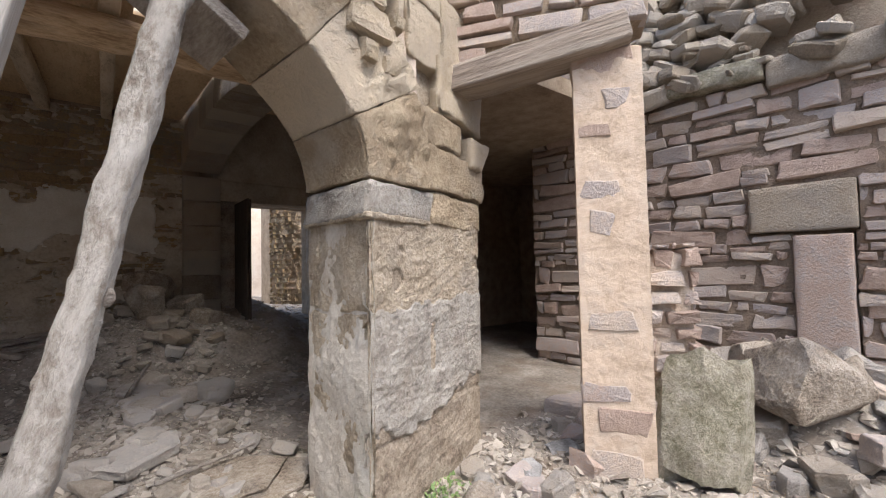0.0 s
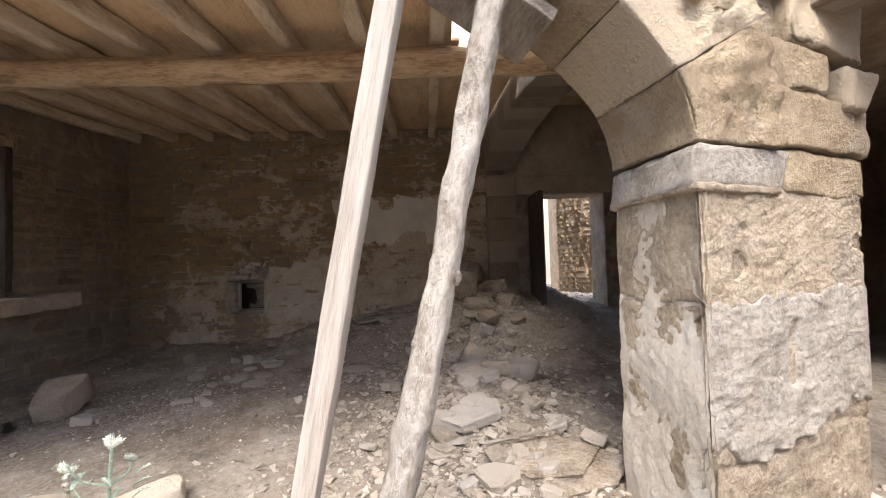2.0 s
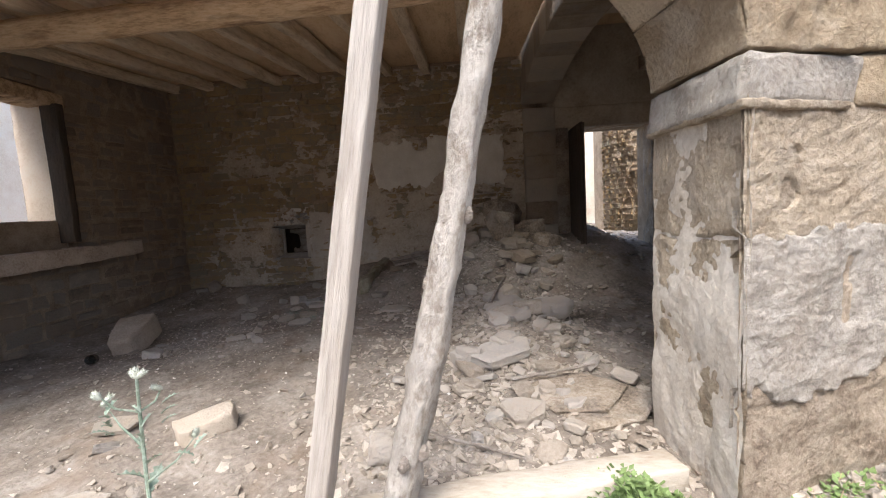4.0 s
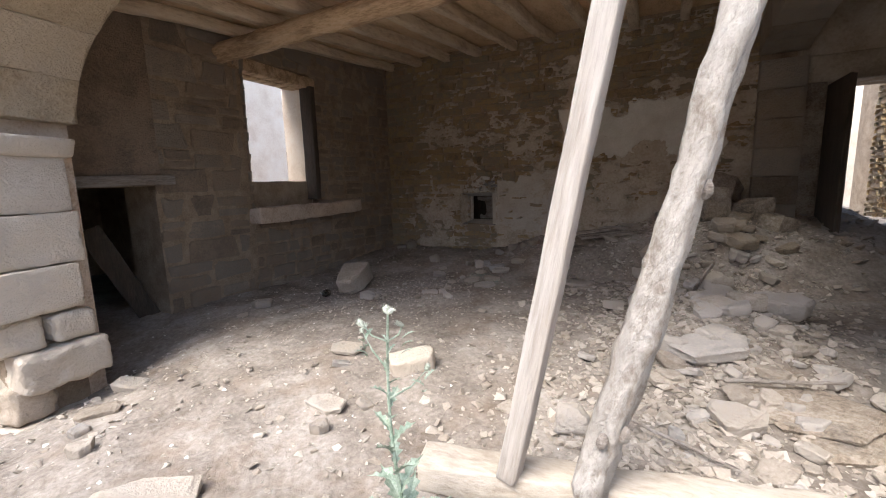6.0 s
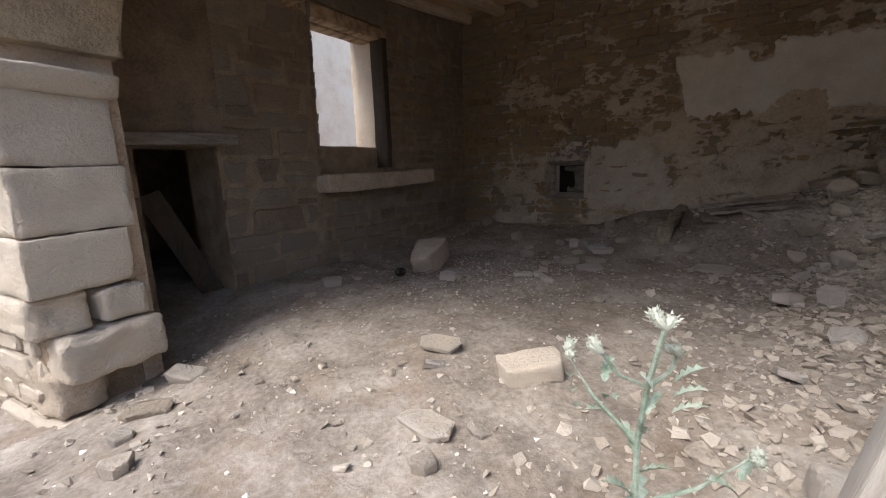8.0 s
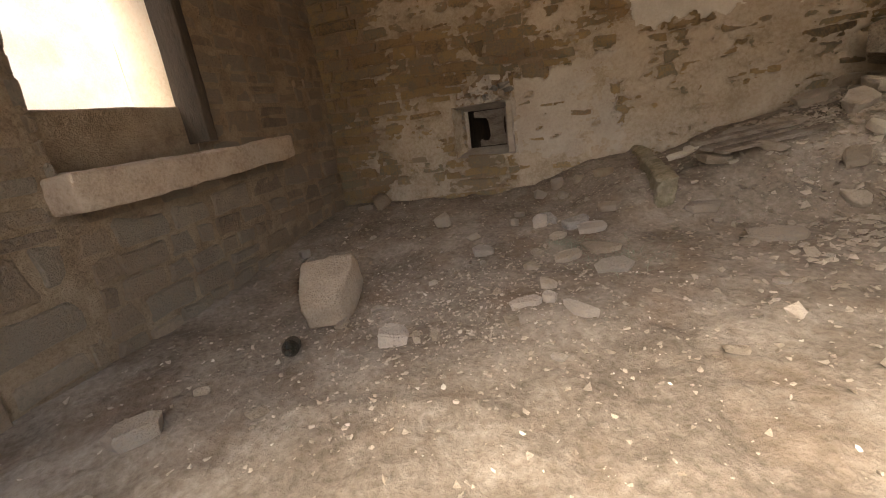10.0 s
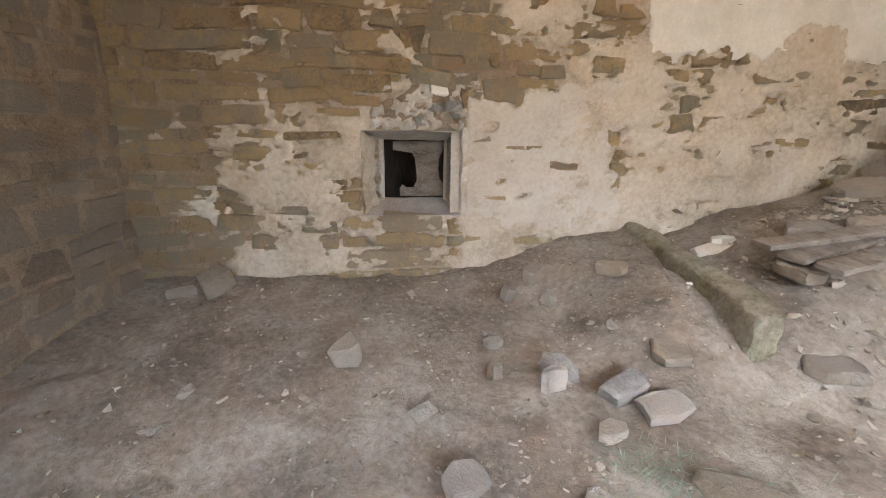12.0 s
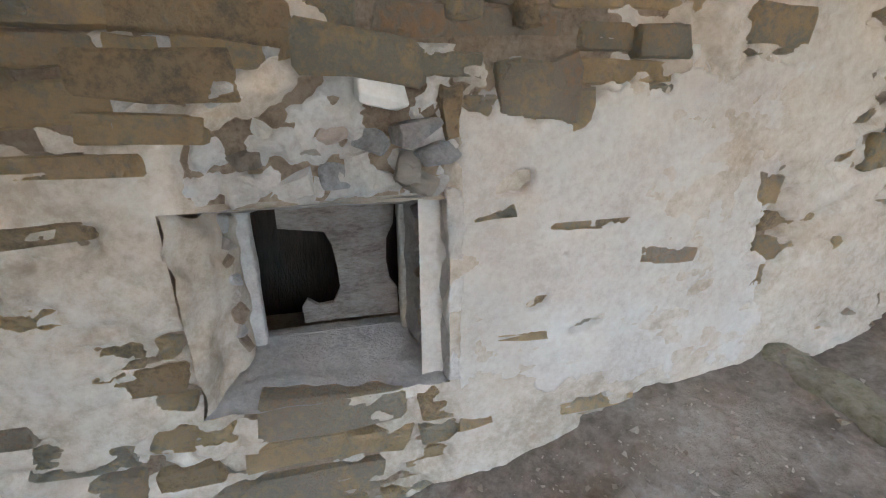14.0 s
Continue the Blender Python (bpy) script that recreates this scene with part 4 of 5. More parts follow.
part("render_skin", sheet(pm, -0.012, pw + 0.012, -0.1, 2.74, 0.011, pillar_skin), PEACH, pillar, "peach-coloured lime render flaking off the stones")
stub_m = pm @ Matrix.Translation((pw, -0.12, 0))
masonry(pillar, stub_m, 0.34, 0.0, 1.45, MAUVE_V, MAUVE_V, (0.08, 0.16), (1.2, 2.6), (-0.05, 0.04), seed=34, tilt=5, limit=60, depth=0.4)
part("core", block(lambda u, v, w: stub_m @ Vector((0.3 * u, -0.05 - 0.35 * v, -0.2 + 1.6 * w)), (0.3, 0.35, 1.6), 0.04, 0.06, 0.02, 5, 62, 30), MORTAR_L, pillar)
LINTEL = material("cracked_timber", [(0.17, 0.13, 0.10), (0.36, 0.295, 0.235), (0.48, 0.41, 0.335)], 10, 45, bump=1.0, stretch=(0.05, 1, 1), stain=(0.24, 0.18, 0.13), local=True)
la_, lb_ = Vector((6.78, -4.72, 2.64)), Vector((7.55, -5.80, 2.86))
lint = tagged(part("lintel_beam", timber((0, 0, 0), ((lb_ - la_).length, 0, 0), 0.3, 0.19, 63, 0.025, 0.014), LINTEL), "cracked grey timber lintel over the side doorway", "beam")
lint.matrix_world = Matrix.Translation(la_) @ (lb_ - la_).to_track_quat("X", "Z").to_matrix().to_4x4()
m_, w_ = plane((6.85, -4.80), (7.62, -5.92))
wall_side = tagged(empty("wall_side"), "coursed stone wall above the timber lintel", "wall", kind="structure")
part("core", block(lambda u, v, w: m_ @ Vector((w_ * u, -0.05 - 0.3 * v, 2.72 + 0.24 * u + 2.2 * w)), (w_, 0.3, 2.2), 0.02, 0.1, 0.01, 5, 64, 20), MORTAR, wall_side)
masonry(wall_side, m_, w_, 2.74, 4.6, MAUVE_V, MAUVE_V, (0.10, 0.26), (1.2, 2.8), (-0.01, 0.03), seed=35, tilt=2, limit=120, keep=lambda x, z: z > 2.80 + 0.18 * x)

# passage and slate wall of the yard's side
m_, w_ = plane((9.62, -3.3), (9.9, -7.4))
wall_slate = wall_with_holes("wall_slate", m_ @ Matrix.Translation((0, -0.11, 0)), w_, -0.5, 3.1, 0.5, [], MORTAR, "mauve-grey dry stone wall of flat slabs")
QUOIN = [(2.52, 3.30, 1.58, 2.03), (2.84, 3.26, 0.45, 1.56)]
masonry(wall_slate, m_, w_, -0.1, 3.05, MAUVE_V, MAUVE_V, (0.08, 0.24), (1.2, 4.0), (-0.025, 0.03), holes=QUOIN, seed=41, tilt=4.0, limit=300, depth=0.3, gap=0.004, rock_=4)
part("mortar", sheet(m_, 0.0, w_, -0.1, 3.1, 0.03, lambda x, z: -0.034 + 0.04 * ragged(x + 60, z), lambda x, z: any(a < x < b and c < z < d for a, b, c, d in QUOIN)), LEFTP, wall_slate, "pinkish earth mortar between the stones")
for i, (a_, b_, c_, d_) in enumerate(QUOIN):
    part("quoin", block(lambda u, v, w: m_ @ Vector((a_ + 0.01 + (b_ - a_ - 0.02) * u, 0.05 - 0.3 * v, c_ + 0.01 + (d_ - c_ - 0.02) * w)), (b_ - a_, 0.3, d_ - c_), 0.015, 0.05, 0.008, 6, 200 + i, 16, 0.03), SAND_V if i == 0 else MAUVE_V, wall_slate, "large squared block" if i == 0 else "upright mauve slab")
# added walls and roof that block the sky so the passage stays dark
passage = tagged(empty("passage_cover"), "plain walls and roof added to keep light out of the side passage", "wall", kind="structure")
for name_, b_ in (("wall", (8.3, 12.0, -1.0, -0.8, -0.4, 3.0)), ("wall", (12.0, 12.2, -3.3, -0.8, -0.4, 3.0)), ("wall", (9.75, 12.2, -3.5, -3.3, -0.4, 3.0)), ("roof", (7.25, 12.2, -4.75, -0.8, 2.98, 3.15))):
    bm = bmesh.new()
    box(bm, *b_)
    part(name_, bm, MORTAR, passage)
wm_, ww_ = m_, w_
part("ledge", block(lambda u, v, w: wm_ @ Vector((1.5 + 1.2 * u, 0.12 - 0.5 * v, 3.12 - 0.06 * u + 0.21 * w)), (1.3, 0.5, 0.2), 0.03, 0.08, 0.015, 5, 66, 16, 0.06), GREEN, wall_slate, "mossy stone slab ledge")
part("ledge", block(lambda u, v, w: wm_ @ Vector((2.72 + 0.8 * u, 0.08 - 0.5 * v, 2.96 + 0.27 * w)), (1.3, 0.5, 0.24), 0.03, 0.08, 0.02, 5, 67, 16, 0.08), RUBBLE_V, wall_slate)

bm = bmesh.new()
box(bm, 0, ww_, -2.4, -0.5, 3.0, 5.2, wm_)
tagged(part("wall_behind", bm, MORTAR_L), "collapsed upper wall behind the slate wall", "wall", kind="structure")
r_ = random.Random(77)
for i in range(210):
    q = r_.random()
    s_ = r_.uniform(0.12, 0.42)
    m2 = wm_ @ pose(r_.uniform(0.6, ww_ - 0.2), 0.05 - 0.55 * q, 3.18 + 1.5 * q, r_.uniform(-30, 30), r_.uniform(-30, 30), r_.uniform(0, 180)) @ Matrix.Diagonal((s_ * 1.4, s_, s_ * r_.uniform(0.3, 0.7), 1))
    ob = part("stone", coloured((ROCKS if i % 2 else SLABS)[i % 12], SAND_V), None, wall_slate, m=wall_slate.matrix_world.inverted() @ m2)

# ---- niche ----
niche = tagged(empty("niche_recess"), "small square wall niche with splayed plaster sides", "niche", kind="structure")
x0, x1, z0, z1 = NICHE
i0, i1, k0, k1, yb = 1.615, 2.075, 0.635, 1.06, 0.26


def quadsheet(a, b, c, d, n=10, amp=0.006, seed=0, bow=0.0):
    a, b, c, d = map(Vector, (a, b, c, d))
    vs, fs = [], []
    for j in range(n + 1):
        for i in range(n + 1):
            u, v = i / n, j / n
            p = a * (1 - u) * (1 - v) + b * u * (1 - v) + c * u * v + d * (1 - u) * v
            p.y += bow * 4 * u * (1 - u)
            vs.append(p + noise.noise_vector(p * 14 + Vector((seed, 0, 0))) * amp)
    for j in range(n):
        for i in range(n):
            q = j * (n + 1) + i
            fs.append((q, q + 1, q + n + 2, q + n + 1))
    me = bpy.data.meshes.new("splay")
    me.from_pydata(vs, [], fs)
    for p in me.polygons:
        p.use_smooth = True
    return me


part("splay", quadsheet((x0, -0.012, z0), (i0, yb, k0), (i0, yb, k1), (x0, -0.01, z1), n=24, amp=0.026, seed=1, bow=-0.035), PLASTER, niche)
part("splay", quadsheet((i1, yb, k0), (x1, -0.01, z0), (x1, -0.01, z1), (i1, yb, k1), amp=0.015, seed=2), GREYP, niche)
part("niche_sill", quadsheet((x0, -0.01, z0), (x1, -0.01, z0), (i1, yb, k0), (i0, yb, k0), n=20, amp=0.012, seed=3), GREYP, niche, "sloping grey sill")
part("head", quadsheet((i0, yb, k1), (i1, yb, k1), (x1, -0.01, z1), (x0, -0.01, z1), amp=0.015, seed=4), GREYP, niche)
part("rubble_core", sheet(BACK, x0 - BX - 0.04, x1 - BX + 0.06, z1 - 0.01, z1 + 0.36, 0.012, lambda x, z: -0.018 + 0.050 * fbm(Vector((x * 11, z * 14, 6.0)), 5)), LIME, niche, "lumpy pale mortar and rubble where the lintel fell out")
bm = bmesh.new()
for a, b, c, d in ((x0 - 0.1, i0, z0 - 0.1, z1 + 0.1), (i1, x1 + 0.1, z0 - 0.1, z1 + 0.1), (i0, i1, k1, z1 + 0.1), (i0, i1, z0 - 0.1, k0)):
    box(bm, a, b, yb, yb + 0.05, c, d)
part("inner_frame", bm, GREYP, niche)
# near-black box closing the hole; the shade of its depth is in the colour
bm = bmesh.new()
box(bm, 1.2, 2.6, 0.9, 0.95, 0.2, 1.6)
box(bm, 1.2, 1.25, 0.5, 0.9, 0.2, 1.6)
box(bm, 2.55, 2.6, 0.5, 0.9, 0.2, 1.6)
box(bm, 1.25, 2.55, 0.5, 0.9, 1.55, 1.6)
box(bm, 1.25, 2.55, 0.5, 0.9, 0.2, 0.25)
part("cavity", bm, DARKWOOD_VOID, niche)
bm = bmesh.new()
rim_ = [(1.70, 1.045), (2.07, 1.05), (2.065, 0.98), (2.04, 0.93), (2.035, 0.85), (2.045, 0.78), (2.07, 0.74), (2.07, 0.645), (1.75, 0.645), (1.745, 0.70), (1.765, 0.73), (1.80, 0.705), (1.85, 0.71), (1.875, 0.76), (1.872, 0.84), (1.86, 0.92), (1.84, 0.965), (1.70, 0.985)]
front_ = bm.faces.new([bm.verts.new((x, 0.312, z)) for x, z in rim_])
ext_ = bmesh.ops.extrude_face_region(bm, geom=[front_])
for v in [g for g in ext_["geom"] if isinstance(g, bmesh.types.BMVert)]:
    v.co.y += 0.022
bmesh.ops.recalc_face_normals(bm, faces=bm.faces[:])
tagged(part("shutter_board", bm, GREYWOOD), "broken grey board fixed across the niche", "board")

for i, (x, z, a, b, mt) in enumerate(((1.70, 1.17, 0.10, 0.07, LIME), (1.80, 1.18, 0.12, 0.08, LIME), (1.90, 1.20, 0.11, 0.09, BLUE), (2.00, 1.17, 0.09, 0.07, LIME), (1.78, 1.27, 0.11, 0.08, LIME), (1.89, 1.30, 0.12, 0.07, MAUVE_V), (1.99, 1.27, 0.10, 0.08, BLUE), (2.07, 1.20, 0.08, 0.10, SAND_V), (2.09, 1.30, 0.16, 0.07, BLUE), (2.15, 1.24, 0.15, 0.06, BLUE), (1.70, 1.24, 0.08, 0.06, SAND_V), (2.10, 1.16, 0.1, 0.06, SAND_V), (1.84, 1.235, 0.06, 0.05, SAND_V), (1.94, 1.245, 0.06, 0.04, LIME), (1.74, 1.31, 0.07, 0.05, LIME))):
    part("stone", coloured(ROCKS[i % 12], mt), None, niche, m=pose(x, 0.035 - (0.03 if x > 2.06 else 0), z, 8 * (i % 3), 12 * (i % 4) - 18, 20 * (i % 5) - 40) @ Matrix.Diagonal((a, 0.11, b, 1)))
part("plaster_lump", coloured(ROCKS[5], WHITE), None, niche, "white lump of plaster", m=pose(2.01, -0.02, 1.385, 0, 14, 0) @ Matrix.Diagonal((0.15, 0.08, 0.085, 1)))
part("lintel_stone", coloured(SLABS[3], WALL_V), None, niche, m=pose(1.98, 0.0, 1.46, 0, 4, 0) @ Matrix.Diagonal((0.32, 0.13, 0.13, 1)))
for i in range(9):
    u = (i + 0.5) / 9
    part("stone", coloured(ROCKS[i % 12], (GREYP, SAND_V, BLUE)[i % 3]), None, niche, m=pose(i1 + 0.055 + 0.01 * (i % 2), 0.11, k0 + 0.03 + (k1 - k0) * u, 0, 10 * (i % 3), 60) @ Matrix.Diagonal((0.12, 0.07, 0.06, 1)))
for i in range(8):
    u = (i + 0.5) / 8
    part("stone", coloured(ROCKS[(i * 5) % 12], (SAND_V, GREYP, MORTAR)[i % 3]), None, niche, m=pose(i0 - 0.035 - 0.012 * (i % 2), 0.17, k0 + 0.02 + (k1 - k0) * u, 0, 14 * (i % 3) - 10, -50) @ Matrix.Diagonal((0.10, 0.05, 0.062, 1)))
for x in (i0, i1):
    part("post", block(*cuboid(x - (0.02 if x == i0 else 0.004), x + 0.022, yb - 0.035, yb + 0.02, k0 - 0.01, k1 + 0.01), 0.008, 0.04, 0.005, 8, x, 12, 0.01), LIME, niche, "pale limewashed edge post")
part("edge_strip", block(*cuboid(x1 - 0.012, x1 + 0.035, -0.02, 0.06, z0, z1 + 0.02), 0.008, 0.03, 0.012, 9, 3, 18, 0.03), LIME, niche, "pale plastered corner strip")

# ---- beyond the inner doorway ----
far_tower = tagged(empty("round_wall"), "sunlit rounded rubble wall in the far yard", "wall", kind="structure")
bm = bmesh.new()
bmesh.ops.create_cone(bm, segments=40, radius1=1.63, radius2=1.63, depth=6, cap_ends=True, matrix=Matrix.Translation((9.85, 4.6, 2.4)))
part("core", bm, MORTAR, far_tower)
r_ = random.Random(12)
z = 0.3
while z < 3.2:
    h = r_.uniform(0.08, 0.16)
    a = 195.0
    while a < 300:
        ln = h * r_.uniform(1.2, 2.6)
        da = math.degrees(ln / 1.6)
        if r_.random() > 0.3 * step(z, 2.0, 3.2):
            me = dressed(2, r_.randrange(9), WALL_V)
            part("stone", me, None, far_tower, m=Matrix.Translation((9.85, 4.6, z + h / 2)) @ pose(0, 0, 0, 0, 0, a + da / 2) @ pose(1.56 + r_.uniform(0, 0.04), 0, 0, 0, 0, 90) @ Matrix.Diagonal((ln - 0.02, 0.2, h - 0.015, 1)))
        a += da
    z += h
m_, w_ = plane((3.0, 8.5), (14, 8.5))
wall_with_holes("wall_far", m_, w_, -0.5, 5, 0.4, [], OCHRE, "bright rendered wall in the far yard")

# ---- fallen stones ----
_rough = {}


def rough(k, slab):
    """A large broken stone: the angular hull with uneven, weathered faces."""
    if (k, slab) not in _rough:
        bm = bmesh.new()
        bm.from_mesh((SLABS if slab else ROCKS)[k])
        bmesh.ops.triangulate(bm, faces=bm.faces[:])
        for _ in range(3):
            bmesh.ops.subdivide_edges(bm, edges=[e for e in bm.edges if e.calc_length() > 0.06], cuts=1)
            bmesh.ops.triangulate(bm, faces=[f for f in bm.faces if len(f.verts) > 3])
        for v in bm.verts:
            p = v.co + Vector((k * 3.1, 0, 0))
            v.co += noise.noise_vector(p * 3.5) * 0.022 + noise.noise_vector(p * 11) * 0.012 + noise.noise_vector(p * 27) * 0.006
        me = bpy.data.meshes.new("rough_stone")
        bm.to_mesh(me)
        bm.free()
        _rough[k, slab] = me
    return _rough[k, slab]


def hewn(x, y, length, width, height, turn, tx, ty, mat, label, seed=0, point=0.0, up=0.0):
    """A squared building block with worn corners; point narrows its near end."""
    def fn(u, v, w):
        return ((u - 0.5) * length * (1 - point * max(0.0, 1 - v * 1.5)), (v - 0.5) * width, (w - 0.5) * height)

    ob = part("stone", block(fn, (length, width, height), 0.016, 0.035, 0.012, 6, seed, 14, 0.06), mat)
    ob.matrix_world = pose(x, y, ground_base(x, y) + height * 0.42 + up, tx, ty, turn)
    return tagged(ob, label, "stone", "fallen stones")


def stone(x, y, length, width, height, turn=0, tx=0, ty=0, sink=0.25, mat=None, label="", k=0, slab=True, z=None, name="stone", group="fallen stones"):
    base = ground_base(x, y) if z is None else z
    me = coloured(rough(k % 12, slab) if max(length, width) > 0.29 else (SLABS if slab else ROCKS)[k % 12], mat or RUBBLE_V)
    ob = part(name, me, None)
    ob.matrix_world = pose(x, y, base + height * (0.5 - sink), tx, ty, turn) @ Matrix.Diagonal((length, width, height, 1))
    return tagged(ob, label or "angular pale building stone lying on the dusty floor", "stone", group)


# the block by the side wall, and stones that stand out on the floor
hewn(1.02, -2.52, 0.38, 0.50, 0.26, 14, 20, -5, PALE_V, "large squared sandstone block lying near the side wall", 7, 0.4, 0.03)
hewn(3.21, -4.54, 0.34, 0.19, 0.13, 38, 6, -8, PALE_V, "pale squared stone block on the floor", 8, 0.15)
stone(2.61, -4.54, 0.28, 0.17, 0.05, 5, 10, 0, 0.02, SAND_V, "flat reddish slab propped on another stone", 2, z=0.03)
stone(2.72, -4.70, 0.20, 0.07, 0.05, 50, 0, 20, 0.1, RUBBLE_V, "narrow grey stone chip", 4)
stone(2.98, -5.17, 0.30, 0.17, 0.05, -15, 5, 0, 0.1, RUBBLE_P, "flat pale stone on the floor", 6)
stone(3.12, -5.38, 0.12, 0.10, 0.07, 10, 0, 0, 0.2, RUBBLE_V, "", 7)
stone(2.82, -6.17, 0.54, 0.36, 0.10, 30, 3, 0, 0.2, RUBBLE_P, "broad flat stone lying in the entrance", 8)
stone(2.01, -6.03, 0.14, 0.10, 0.09, 80, 3, 0, 0.1, RUBBLE_P, "", 5)
stone(1.72, -5.92, 0.13, 0.10, 0.08, 20, 0, 0, 0.2, RUBBLE_V, "", 9)
stone(1.55, -5.75, 0.28, 0.12, 0.08, 60, 10, 0, 0.2, RUBBLE_V, "", 1)
stone(1.25, -5.42, 0.24, 0.18, 0.09, 30, 6, 8, 0.2, RUBBLE_V, "", 0)
stone(0.2, -6.5, 0.40, 0.36, 0.34, 10, 5, 0, 0.3, MAUVE_V, "rounded mauve boulder beside the outer wall", 2, slab=False)
stone(1.05, -6.55, 0.55, 0.34, 0.10, 35, 4, 4, 0.3, RUBBLE_V, "broad flat stone among weeds", 4)
stone(1.64, -3.0, 0.19, 0.16, 0.10, 30, 0, 10, 0.15, RUBBLE_P, "three-cornered pale stone on the floor", 3)
stone(2.33, -2.70, 0.20, 0.09, 0.06, 14, 0, 0, 0.1, RUBBLE_P, "pale broken brick on the floor", 6)
stone(2.62, -2.82, 0.24, 0.09, 0.06, -42, 0, 6, 0.1, RUBBLE_P, "pale broken brick on the floor", 8)
stone(2.46, -2.48, 0.13, 0.10, 0.06, -30, 0, 0, 0.1, RUBBLE_P, "small pale stone beside a brick", 5)
stone(2.47, -2.65, 0.08, 0.09, 0.06, 70, 0, 0, 0.1, RUBBLE_P, "", 2)
stone(1.77, -3.0, 0.05, 0.09, 0.05, 20, 0, 0, 0.1, RUBBLE_P, "", 1)
stone(1.87, -2.98, 0.06, 0.11, 0.05, 15, 0, 0, 0.1, RUBBLE_P, "", 9)
stone(2.81, -1.54, 0.24, 0.15, 0.07, 10, 4, 0, 0.1, RUBBLE_P, "", 4)
stone(2.55, -1.63, 0.16, 0.09, 0.05, 20, 0, 0, 0.1, RUBBLE_P, "", 7)

stone(0.76, -3.8, 0.22, 0.13, 0.11, 50, 0, 0, 0.2, RUBBLE_V, "", 2)
stone(0.60, -0.28, 0.24, 0.17, 0.22, 40, 10, -15, 0.15, SAND_V, "rounded stone leaning against the back wall", 7, slab=False)
stone(0.38, -0.30, 0.18, 0.10, 0.07, 10, 0, 0, 0.2, RUBBLE_V, "", 6)
stone(2.42, -0.5, 0.20, 0.09, 0.10, 55, 10, 15, 0.2, RUBBLE_V, "", 3)
stone(2.64, -0.6, 0.10, 0.07, 0.09, 15, 10, 30, 0.2, RUBBLE_V, "", 2)
stone(2.48, -1.25, 0.22, 0.12, 0.09, -50, 10, 20, 0.2, BLUE, "grey stone shard standing in the dirt", 10)
stone(2.19, -1.22, 0.18, 0.07, 0.08, 70, 0, 20, 0.2, RUBBLE_V, "", 11)
stone(3.86, -0.42, 0.24, 0.08, 0.06, 6, 0, 0, 0.1, WHITE, "pale lump of broken plaster", 1)
stone(4.4, -0.8, 0.3, 0.18, 0.12, 20, 5, 0, 0.15, SAND_V, "", 5)
stone(3.9, -1.9, 0.35, 0.2, 0.07, -10, 3, 0, 0.3, RUBBLE_V, "", 4)
for i, (x, y, a, b, h, turn, mt) in enumerate(((2.70, -1.42, 0.24, 0.14, 0.10, 25, BLUE), (2.42, -1.36, 0.14, 0.05, 0.16, 10, RUBBLE_P), (2.98, -1.28, 0.24, 0.18, 0.08, 60, SAND_V), (1.98, -1.78, 0.20, 0.15, 0.07, 35, RUBBLE_V), (2.60, -2.05, 0.20, 0.12, 0.06, 10, RUBBLE_V), (2.82, -1.95, 0.30, 0.20, 0.06, -20, RUBBLE_V), (2.86, -2.27, 0.26, 0.18, 0.06, 5, RUBBLE_V), (2.36, -2.16, 0.12, 0.09, 0.05, 0, RUBBLE_V), (1.50, -1.04, 0.20, 0.16, 0.14, 40, SAND_V), (2.60, -0.36, 0.26, 0.11, 0.12, 60, RUBBLE_V), (2.80, -0.44, 0.12, 0.07, 0.10, 20, RUBBLE_V), (2.23, -0.98, 0.13, 0.10, 0.05, 50, RUBBLE_V), (3.02, -0.58, 0.20, 0.12, 0.10, -40, SAND_V), (3.62, -1.45, 0.26, 0.18, 0.08, -15, RUBBLE_V), (4.15, -0.70, 0.34, 0.24, 0.12, 15, RUBBLE_V), (3.85, -0.98, 0.36, 0.26, 0.09, 30, RUBBLE_V), (3.74, -0.46, 0.30, 0.10, 0.07, 6, WHITE), (0.28, -1.58, 0.12, 0.09, 0.09, 20, RUBBLE_V))):
    stone(x, y, a, b, h, turn, 6 - 5 * (i % 3), 5 * (i % 4) - 8, 0.18, mt, "blue-grey broken block on the earth" if mt == BLUE else "pale lump of mortar on the earth floor" if mt in (LIME, WHITE) else "angular stone half sunk in the earth floor", i)
# the rubble slope in front of the doorway
stone(5.30, -0.78, 0.55, 0.45, 0.55, 20, 10, 12, 0.25, SAND, "big fallen block at the top of the rubble heap", 4, slab=False)
stone(5.36, -0.34, 0.66, 0.40, 0.34, 10, -8, 14, 0.1, SAND, "big fallen block at the top of the rubble heap", 7, z=1.02)
stone(5.75, -0.55, 0.5, 0.36, 0.3, -30, 10, -12, 0.2, SAND, "", 9)
stone(5.95, -0.85, 0.4, 0.3, 0.25, 40, 10, 8, 0.25, SAND, "", 1)
stone(5.06, -3.95, 0.44, 0.27, 0.13, 22, 8, -8, 0.05, RUBBLE_P, "thick pale slab tilted on the rubble", 2)
stone(5.58, -3.05, 0.42, 0.26, 0.18, 8, 4, 5, 0.08, RUBBLE_P, "squared pale block on the rubble slope", 6)
stone(5.13, -4.57, 0.29, 0.23, 0.09, -20, 10, 6, 0.05, RUBBLE_P, "pale five-sided slab near the ground beam", 8)
stone(5.2, -2.25, 0.45, 0.26, 0.10, -12, 6, 10, 0.2, RUBBLE_P, "", 3)
stone(4.81, -4.24, 0.20, 0.15, 0.06, 30, 8, 0, 0.1, RUBBLE_P, "", 0)
stone(5.45, -4.35, 0.70, 0.5, 0.10, -8, 6, -4, 0.45, SAND, "wide flat slab half buried in rubble", 5)
